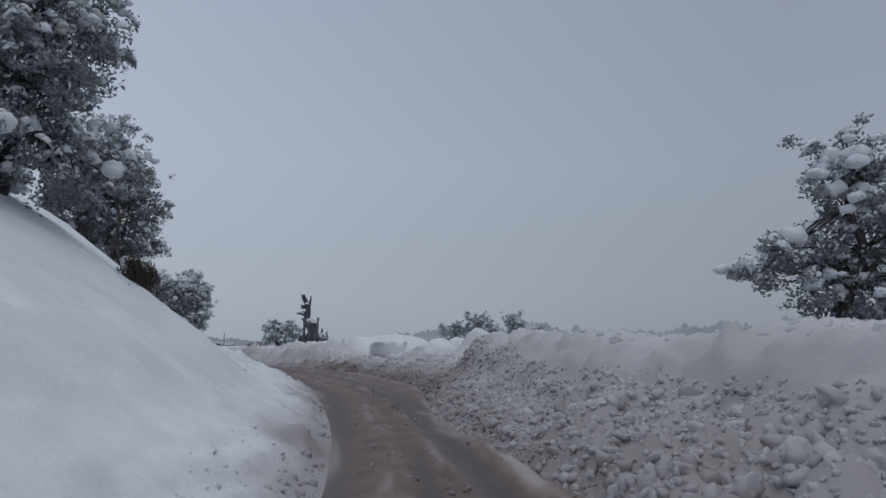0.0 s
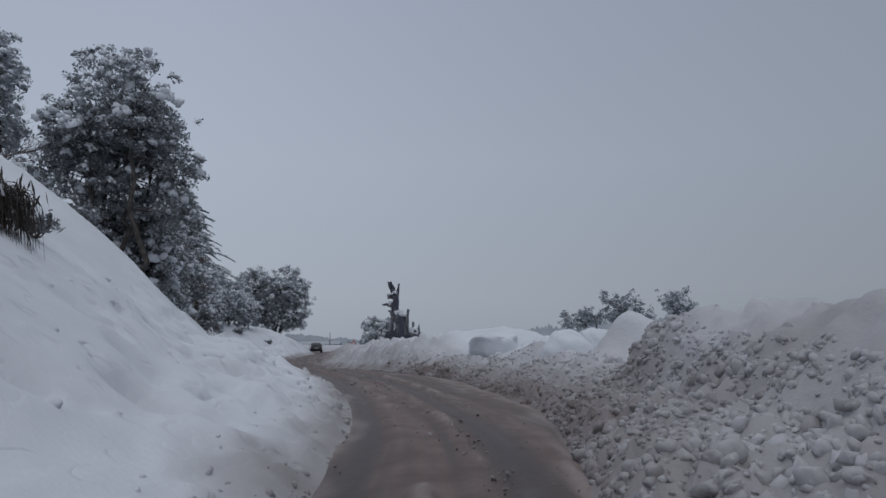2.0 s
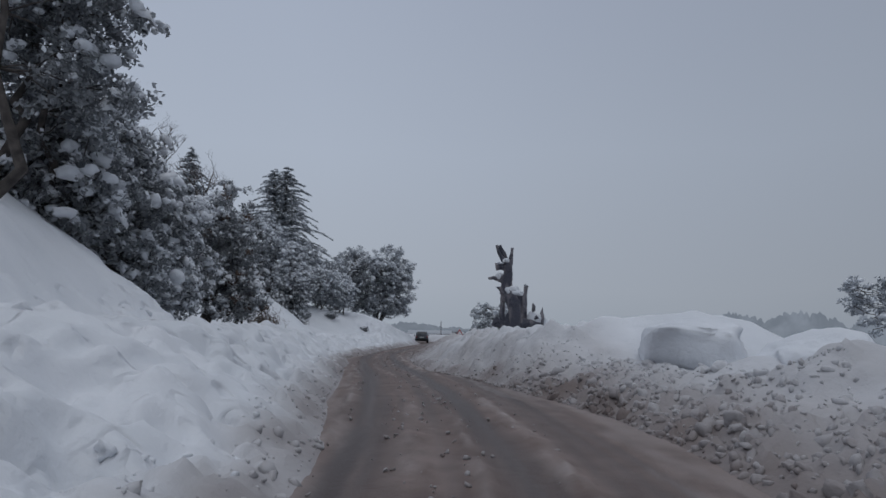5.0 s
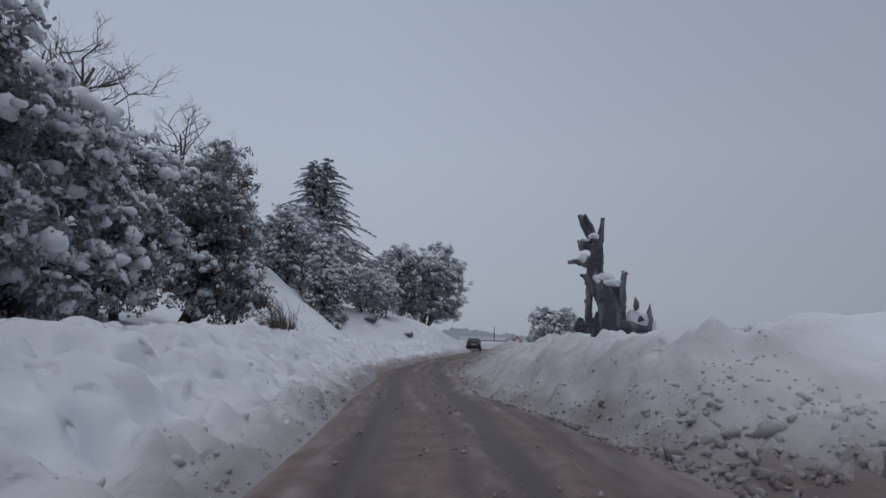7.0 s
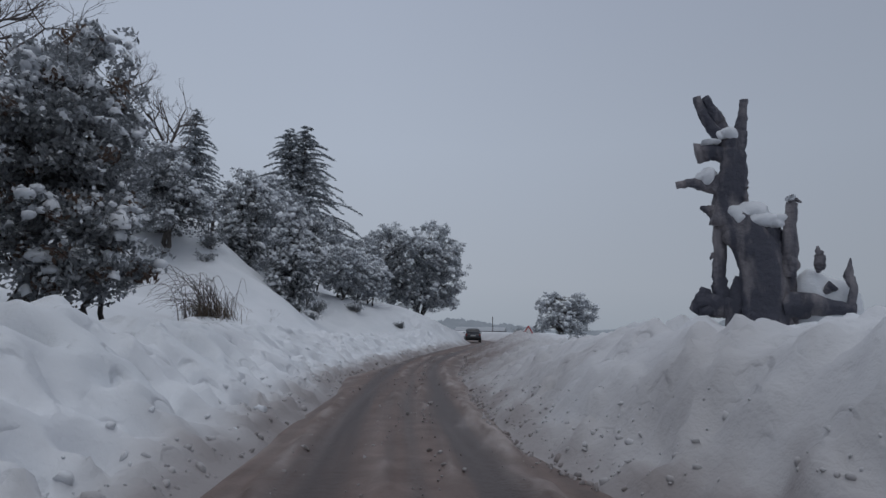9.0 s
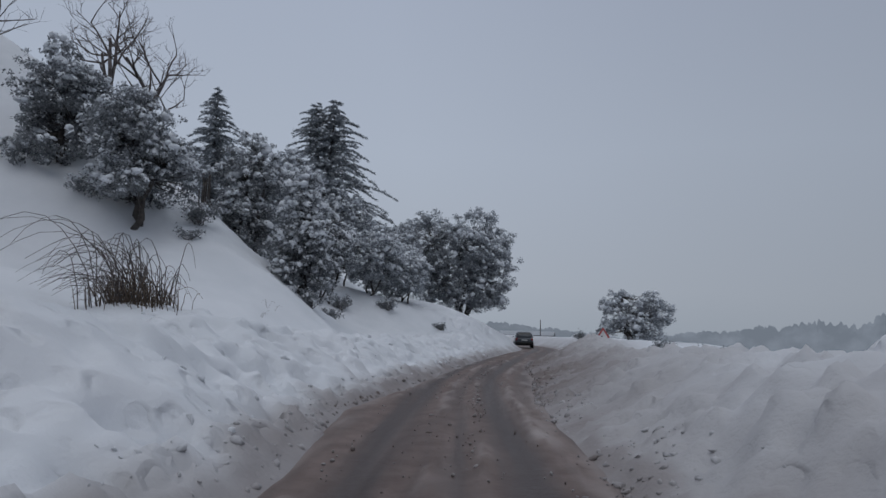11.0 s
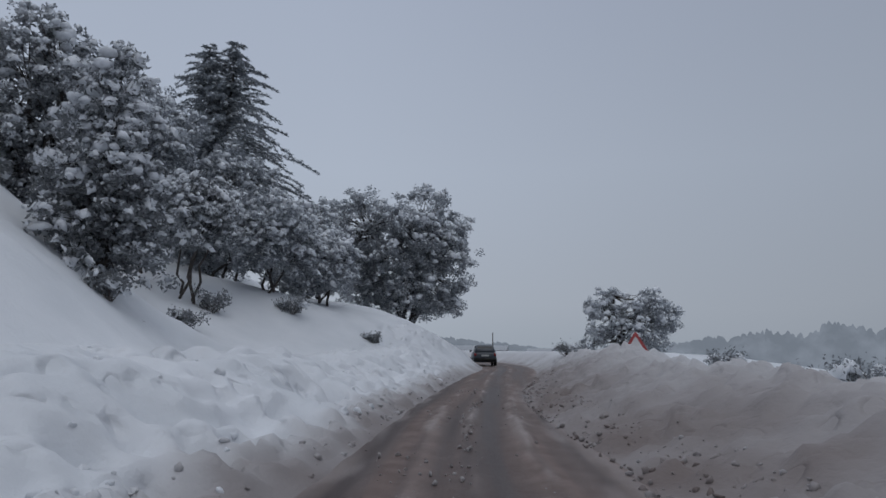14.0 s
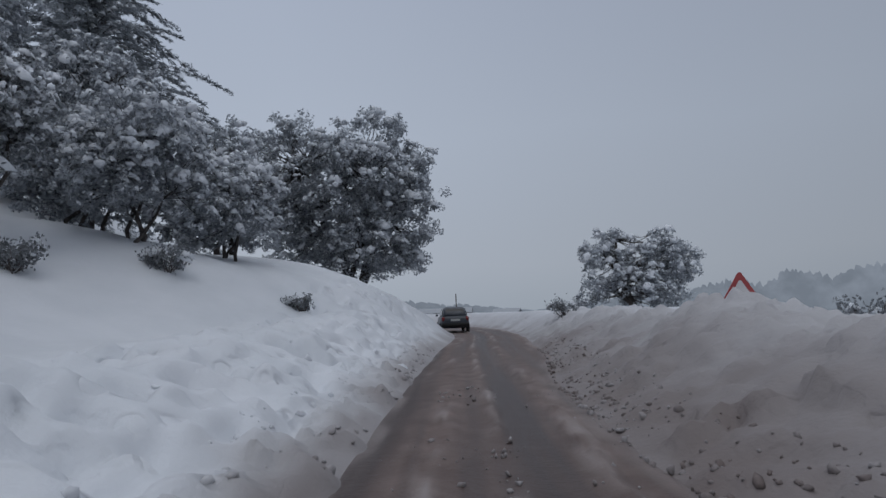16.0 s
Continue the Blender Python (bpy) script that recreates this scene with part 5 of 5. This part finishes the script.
canes(spot_xy(-23.2, 47.0), 60, 2.5, 0.7, (-0.55, -0.3, 0), 401, "dense clump of arching dry canes in the snow", TWIG, r0=0.010, bow=0.62, fall=1.7)
canes(spot_xy(-23.5, 46.6), 34, 3.0, 0.7, (-0.7, -0.4, 0), 402, "arching dry canes bent over the snow bank", TWIG, r0=0.010, bow=0.66, fall=1.8)
canes(spot_xy(-23.1, 46.8), 190, 1.3, 0.9, (-0.2, -0.1, 0), 403, "low brown tangle of dry canes in the snow", STRAW, r0=0.007, bow=0.6, fall=1.6)
for x, y, n, L, sd_ in ((-26.6, 53.6, 6, 1.3, 405), (-27.4, 54.6, 4, 0.9, 406), (-17.6, 37.0, 5, 0.8, 407), (-30.0, 60.6, 5, 0.8, 408)):
    canes(spot_xy(x, y), n, L, 0.2, (0.1, 0.1, 0), sd_, "few thin dry stems sticking out of the snow", TWIG, "dry_plant", 0.005)


def grass_clump(base, seed):
    """A dark overhanging wedge of grass whose blades hang down under a snow cap."""
    rng = np.random.RandomState(seed)
    top = thing("grass_tuft", "overhanging tuft of dark dry grass under a snow cap", "grass", m=Matrix.Translation(base))
    h, dk, cap = Heap(), Heap(), Heap()
    for i in range(300):
        y = rng.uniform(-0.7, 0.45)
        foot = np.array((rng.uniform(-0.15, 0.15), y, 0.42 - 0.1 * y + rng.uniform(-0.15, 0.06)))
        L = rng.uniform(0.35, 0.85)
        k = np.linspace(0, 1, 6)[:, None]
        d = np.array((rng.uniform(0.15, 0.42), rng.normal() * 0.12, 0))
        pts = foot + d * L * k ** 0.7 + np.array((0, 0, 1)) * L * (0.15 * k - 1.15 * k ** 2)
        tube(h if i % 3 == 0 else dk, pts, np.linspace(0.006, 0.002, 6), 3)
    p = rng.normal(size=(900, 3)) * (0.07, 0.32, 0.13) + (0.02, -0.1, 0.18)
    aligned(dk, p, (0.2, 0, -1), rng, 0.10, 0.015, 0.35)
    for _ in range(6):
        pillow(cap, (rng.uniform(-0.2, 0.05), rng.uniform(-0.6, 0.4), rng.uniform(0.38, 0.48)), 0.24, (1, 0, 0), rng, 0.35, 12, 4)
    part("dry_grass", h.mesh("dry_grass", STRAW), top, kind="stuff")
    part("stubble", dk.mesh("stubble", BARK, False), top, kind="stuff")
    part("snow_cap", cap.mesh("snow_cap", SNOW), top, "white snow cap")
    return top


grass_clump(spot_xy(-6.9, 14.3, -0.05), 411)
shrub(spot_xy(-12.6, 22.6), 0.5, 0.45, 412, "small dark shrub capped with snow on the slope", n=700, snowy=12)
shrub(spot_xy(-7.6, 15.6), 0.35, 0.3, 413, "small dark shrub in the snow slope", n=300, snowy=4)
shrub(spot_xy(-9.1, 22.2), 0.15, 0.10, 414, "dry sprig poking out of the snow", n=120, snowy=2)
shrub(spot_xy(-9.6, 22.0), 0.10, 0.08, 426, "dry sprig poking out of the snow", n=60, snowy=1)
shrub(spot_xy(-32.1, 55.2), 0.5, 0.4, 427, "low dark shrub hanging from the snow slope", n=500, snowy=5)
shrub(spot_xy(-22.8, 37.4), 0.7, 0.35, 428, "flattened dark shrub under the trees", n=500, snowy=4)
shrub(spot_xy(-32.4, 64.3), 0.6, 0.5, 415, "low dark shrub half buried in snow", n=800, snowy=10)
shrub(spot_xy(-32.7, 69.9), 0.7, 0.6, 416, "low dark shrub half buried in snow", n=900, snowy=8)
shrub(spot_xy(-33.6, 66.6), 0.6, 0.8, 417, "dark undergrowth below the trees", n=1000, snowy=6)
shrub(spot_xy(-29.4, 59.2), 0.6, 0.6, 418, "dark undergrowth at the foot of a tree", n=800, snowy=5)
shrub(spot_xy(-30.4, 72.2), 0.5, 0.45, 419, "low shrub half buried in snow", n=500, snowy=6)
shrub(spot_xy(-17.8, 71.2), 0.7, 0.95, 420, "small bush loaded with snow beyond the bank", n=1300, snowy=22, leaf=0.05)
shrub(spot_xy(-16.7, 67.2), 0.8, 0.75, 421, "small bush loaded with snow beyond the bank", n=1300, snowy=22, leaf=0.05)
shrub(spot_xy(-15.0, 67.6), 0.9, 0.85, 422, "small bush loaded with snow beyond the bank", n=1300, snowy=22, leaf=0.05)
shrub(spot_xy(-25.2, 84.4), 0.7, 0.6, 423, "small bush with snow beside the road", n=800, snowy=8)
shrub(spot_xy(-33.0, 56.4), 0.9, 0.9, 424, "dark undergrowth at the top of the slope", n=1300, snowy=10)
shrub(spot_xy(-7.3, 43.0), 0.3, 0.3, 425, "small dark sprig beside the dead trunk", n=250, snowy=2)

# ---------------------------------------------------------------- picket fence on the upper slope
fence = thing("picket_fence", "leaning dark picket fence on the snowy slope", "fence", m=Matrix.Identity(4))
fa, fb_ = np.array((-33.4, 56.8)), np.array((-34.9, 58.5))
rng = np.random.RandomState(9)
for i in range(16):
    q = fa + (fb_ - fa) * i / 15
    z = spot_xy(*q).z + 0.65 + 0.1 * i / 15
    h = Heap()
    hh = 0.55 + 0.1 * rng.rand()
    tl = rng.normal() * 0.05
    tube(h, [(q[0], q[1], z - 2.0), (q[0] + tl, q[1], z + hh), (q[0] + tl, q[1], z + hh + 0.1)], (0.03, 0.03, 0.006), 4)
    part("picket", h.mesh("picket", BARK, False), fence)
for lift in (0.55, 0.95):
    h = Heap()
    tube(h, [(*(fa + (fb_ - fa) * k), spot_xy(*(fa + (fb_ - fa) * k)).z + lift + 0.25 + 0.1 * k) for k in np.linspace(0, 1, 8)], [0.022] * 8, 4)
    part("rail", h.mesh("rail", BARK, False), fence)
h = Heap()
z = spot_xy(*fa).z
tube(h, [(fa[0], fa[1], z - 0.2), (fa[0], fa[1], z + 1.95)], (0.035, 0.03), 6)
part("post", h.mesh("post", BARK), fence)

# ---------------------------------------------------------------- houses
# roof snow with the dulling of fog mixed into its grey
FOG_SNOW = paint("fog_greyed_roof_snow", (0.40, 0.42, 0.45), 0.9, 0.0)
WALLPAINT = paint("weathered_render_wall", (0.30, 0.30, 0.31), 0.9, 0.0)


def box_mesh(name, x0, x1, y0, y1, z0, z1, mat, parent, label=""):
    h = Heap()
    h.add([(x, y, z) for z in (z0, z1) for x, y in ((x0, y0), (x1, y0), (x1, y1), (x0, y1))], [(3, 2, 1, 0), (4, 5, 6, 7), (0, 1, 5, 4), (1, 2, 6, 5), (2, 3, 7, 6), (3, 0, 4, 7)])
    return part(name, h.mesh(name, mat, False), parent, label)


def house(m, w, d, eave, ridge, label, windows=3):
    top = thing("house", label, "house", m=m)
    box_mesh("wall", -w / 2, w / 2, -d / 2, d / 2, -1.5, eave, WALLPAINT, top)
    h = Heap()
    o = 0.3
    h.add([(-w / 2 - o, -d / 2 - o, eave), (w / 2 + o, -d / 2 - o, eave), (w / 2 + o, d / 2 + o, eave), (-w / 2 - o, d / 2 + o, eave), (-w / 2 - o, 0, ridge), (w / 2 + o, 0, ridge)],
          [(0, 1, 5, 4), (2, 3, 4, 5), (1, 2, 5), (3, 0, 4), (3, 2, 1, 0)])
    roof = part("roof", h.mesh("roof", paint("roof_sheet", (0.16, 0.16, 0.17), 0.7, 0.0), False), top, "grey roof")
    h = Heap()
    h.add([(-w / 2 - o, -d / 2 - o, eave + 0.12), (w / 2 + o, -d / 2 - o, eave + 0.12), (w / 2 + o, d / 2 + o, eave + 0.12), (-w / 2 - o, d / 2 + o, eave + 0.12), (-w / 2 - o, 0, ridge + 0.15), (w / 2 + o, 0, ridge + 0.15)],
          [(0, 1, 5, 4), (2, 3, 4, 5), (1, 2, 5), (3, 0, 4), (3, 2, 1, 0)])
    part("snow_cover", h.mesh("snow_cover", FOG_SNOW, False), top, "snow lying on the roof, greyed to stand for fog")
    for i in range(windows):
        cx = -w / 2 + w * (i + 0.5) / windows
        box_mesh("window", cx - 0.4, cx + 0.4, -d / 2 - 0.03, -d / 2 + 0.05, eave - 1.5, eave - 0.5, GLASS, top, "dark window")
    return top


b = spot_xy(-34.6, 40.0)
house(Matrix.Translation((-35.6, 41.0, b.z)) @ pose(0, 0, 0, 0, 0, 40), 5.0, 5.0, 11.6 - b.z, 12.6 - b.z, "small grey hut with a snowy roof up the slope", 1)
b = spot_xy(-53.0, 147.0)
house(Matrix.Translation((-53.0, 147.0, -1.2)) @ pose(0, 0, 0, 0, 0, 15), 9.0, 6.0, 1.6, 2.3, "long low grey house with a snowy roof far down the road", 3)
house(Matrix.Translation((-43.5, 150.0, -1.6)) @ pose(0, 0, 0, 0, 0, 5), 3.4, 4.0, 1.8, 2.3, "small grey shed with a snowy roof far down the road", 1)
h = Heap()
tube(h, [(0, 0, -2), (0, 0, 4.2)], (0.10, 0.07), 8)
mast = tagged(new("utility_pole", h.mesh("utility_pole", BARK)), "thin dark wooden utility pole by a distant house", "pole")
mast.location = (-49.5, 144.0, -1.0)

# ---------------------------------------------------------------- loose snow along the road


def crumb(heap, centre, radii, rng, template=ICO1):
    """An uneven broken clod."""
    v, f = template
    v = np.sign(v) * np.abs(v) ** 0.78
    k = rng.normal(size=(3, 3)) * 2.0
    w = 1 + 0.17 * (np.sin(v @ k[0]) + np.sin(v @ k[1] * 1.6 + 1) + 0.9 * np.sin(v @ k[2] * 2.6 + 2)) + (0.18 if len(v) < 20 else 0.10) * rng.normal(size=len(v))
    p = (v * w[:, None] * np.asarray(radii)) @ turn3(rng)
    heap.add(p + np.asarray(centre), f)


def rubble(name, label, count, s0, s1, o0, o1, side, r0, r1, mat, seed, power=1.6, template=ICO1, sink=0.55, even=0.0):
    rng = np.random.RandomState(seed)
    h, soil = Heap(), []
    for _ in range(count):
        s, o = rng.uniform(s0, s1), o0 + (o1 - o0) * rng.rand() ** power
        d = float(left_edge(s) - o) if side < 0 else float(right_edge(s) + o)
        if vnoise(s / 1.6, d / 1.1, seed) < -0.12 - even + 0.2 * rng.normal():
            continue
        r = r0 + (r1 - r0) * rng.rand() ** 3.5
        x, y = plan(s, d)
        z = max(zg(s, d), float(road_z(s)) + 0.03 if o < 0 else -99)
        i, j = min(int(np.searchsorted(GS, s)), len(GS) - 1), min(int(np.searchsorted(GD, d)), len(GD) - 1)
        soil.append(np.clip(SOIL[i, j] * rng.uniform(0.85, 1.08), 0, 1))
        crumb(h, (float(x), float(y), z + r * (0.75 - sink)), (r * rng.uniform(0.8, 1.5), r * rng.uniform(0.8, 1.2), r * rng.uniform(0.55, 0.9)), rng, template)
    me = h.mesh(name, mat)
    if mat is GROUND:
        add_attr(me, "grit", np.repeat(soil, len(template[0])))
    return tagged(new(name, me), label, "snow", kind="stuff")


rubble("snow_rubble", "heaped clods of soiled snow beside the road", 6500, -3, 17.5, 0.0, 1.8, 1, 0.018, 0.05, GROUND, 501, 1.0, ICO1, 0.8, 0.25)
rubble("snow_rubble", "larger lumps of soiled snow on the plough bank", 2100, -3, 17.5, 0.0, 1.7, 1, 0.035, 0.085, GROUND, 502, 1.0, ICO2, 0.95, 0.25)
rubble("snow_rubble", "lumps of soiled snow on the crest of the bank", 240, -3, 17.0, 2.5, 3.8, 1, 0.04, 0.13, GROUND, 510, 1.0, ICO2, 0.95)
rubble("snow_rubble", "clods of soiled snow spilled off the bank", 3200, 17, 34, 0.0, 2.4, 1, 0.018, 0.06, GROUND, 503, 1.2, ICO1, 0.7)
rubble("snow_rubble", "larger soiled snow lumps by the road", 1000, 17, 33, 0.0, 2.3, 1, 0.04, 0.11, GROUND, 504, 1.1, ICO2, 0.92)
rubble("snow_crumbs", "small crumbs of brown snow along the road edge", 3200, 33, 82, -0.15, 0.8, 1, 0.012, 0.045, GROUND, 505, 1.8, ICO1, 0.7)
rubble("snow_crumbs", "small crumbs of grey snow along the road edge", 2400, -2, 82, -0.05, 0.8, -1, 0.012, 0.055, GROUND, 506, 1.8, ICO1, 0.7)
rubble("snow_lumps", "white snow lumps fallen down the bank", 260, 12, 80, 0.2, 4.0, -1, 0.025, 0.075, SNOW, 507, 1.0, ICO2, 1.0)


def road_crumbs(count, seed):
    """Frozen crumbs thrown up along the edges of the tyre tracks, thick in places."""
    rng = np.random.RandomState(seed)
    h, soil = Heap(), []
    for _ in range(count):
        s = rng.uniform(-2, 72)
        c, w = ((0.42, 0.09), (-0.14, 0.2), (1.16, 0.12), (-1.05, 0.1))[rng.choice(4, p=(0.36, 0.28, 0.24, 0.12))]
        d = c + rng.normal() * w + float(0.22 * fbm(s / 14.0, 0.0, 2, 61))
        if d < left_edge(s) or d > right_edge(s) or vnoise(s / 1.5, d / 0.5, seed) < -0.05 + 0.15 * rng.normal():
            continue
        r = 0.007 + 0.020 * rng.rand() ** 4
        x, y = plan(s, d)
        soil.append(rng.uniform(0.75, 1.0))
        crumb(h, (float(x), float(y), float(road_z(s)) + 0.035 + 0.3 * r), (r * 1.4, r * 1.2, r * 0.8), rng)
    me = h.mesh("slush_crumbs", GROUND)
    add_attr(me, "grit", np.repeat(soil, len(ICO1[0])))
    return tagged(new("slush_crumbs", me), "crumbs of frozen brown slush on the road", "snow", kind="stuff")


road_crumbs(3000, 509)

# ---------------------------------------------------------------- wooded ridges far behind, fog painted into a glowing colour
haze = bpy.data.materials.new("far_ridge_painted_fog")
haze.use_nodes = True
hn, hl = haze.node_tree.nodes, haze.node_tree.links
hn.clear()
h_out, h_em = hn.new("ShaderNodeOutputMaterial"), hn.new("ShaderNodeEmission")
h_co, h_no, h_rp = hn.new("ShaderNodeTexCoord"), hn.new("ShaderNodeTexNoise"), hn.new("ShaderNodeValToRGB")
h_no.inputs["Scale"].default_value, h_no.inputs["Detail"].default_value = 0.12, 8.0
# blue-grey emission gives the veil of fog; the scene holds no fog
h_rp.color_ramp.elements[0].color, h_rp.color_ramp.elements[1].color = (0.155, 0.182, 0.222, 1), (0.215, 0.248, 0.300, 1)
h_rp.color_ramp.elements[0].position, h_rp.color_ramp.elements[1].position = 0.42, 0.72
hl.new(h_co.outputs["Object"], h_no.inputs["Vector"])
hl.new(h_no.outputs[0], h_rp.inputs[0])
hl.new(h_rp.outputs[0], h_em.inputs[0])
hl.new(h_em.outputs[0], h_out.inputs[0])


def ridge(dist, a0, a1, profile, seed, label):
    """A wooded ridge on an arc of bearings (degrees right of north) about the middle of the road."""
    az = np.linspace(a0, a1, 900)
    hgt = np.interp(az, [p[0] for p in profile], [p[1] for p in profile])
    crown = 1.0 + 0.9 * fbm(az * 0.6, 0.0, 3, seed) + 0.55 * np.sqrt(np.abs(fbm(az * 2.4, 3.0, 2, seed + 3))) + 0.15 * fbm(az * 7.0, 1.0, 2, seed + 5)
    hgt = hgt * np.minimum(crown, 2.2) * 0.72
    x, y = -12 + dist * np.sin(np.radians(az)), 35 + dist * np.cos(np.radians(az))
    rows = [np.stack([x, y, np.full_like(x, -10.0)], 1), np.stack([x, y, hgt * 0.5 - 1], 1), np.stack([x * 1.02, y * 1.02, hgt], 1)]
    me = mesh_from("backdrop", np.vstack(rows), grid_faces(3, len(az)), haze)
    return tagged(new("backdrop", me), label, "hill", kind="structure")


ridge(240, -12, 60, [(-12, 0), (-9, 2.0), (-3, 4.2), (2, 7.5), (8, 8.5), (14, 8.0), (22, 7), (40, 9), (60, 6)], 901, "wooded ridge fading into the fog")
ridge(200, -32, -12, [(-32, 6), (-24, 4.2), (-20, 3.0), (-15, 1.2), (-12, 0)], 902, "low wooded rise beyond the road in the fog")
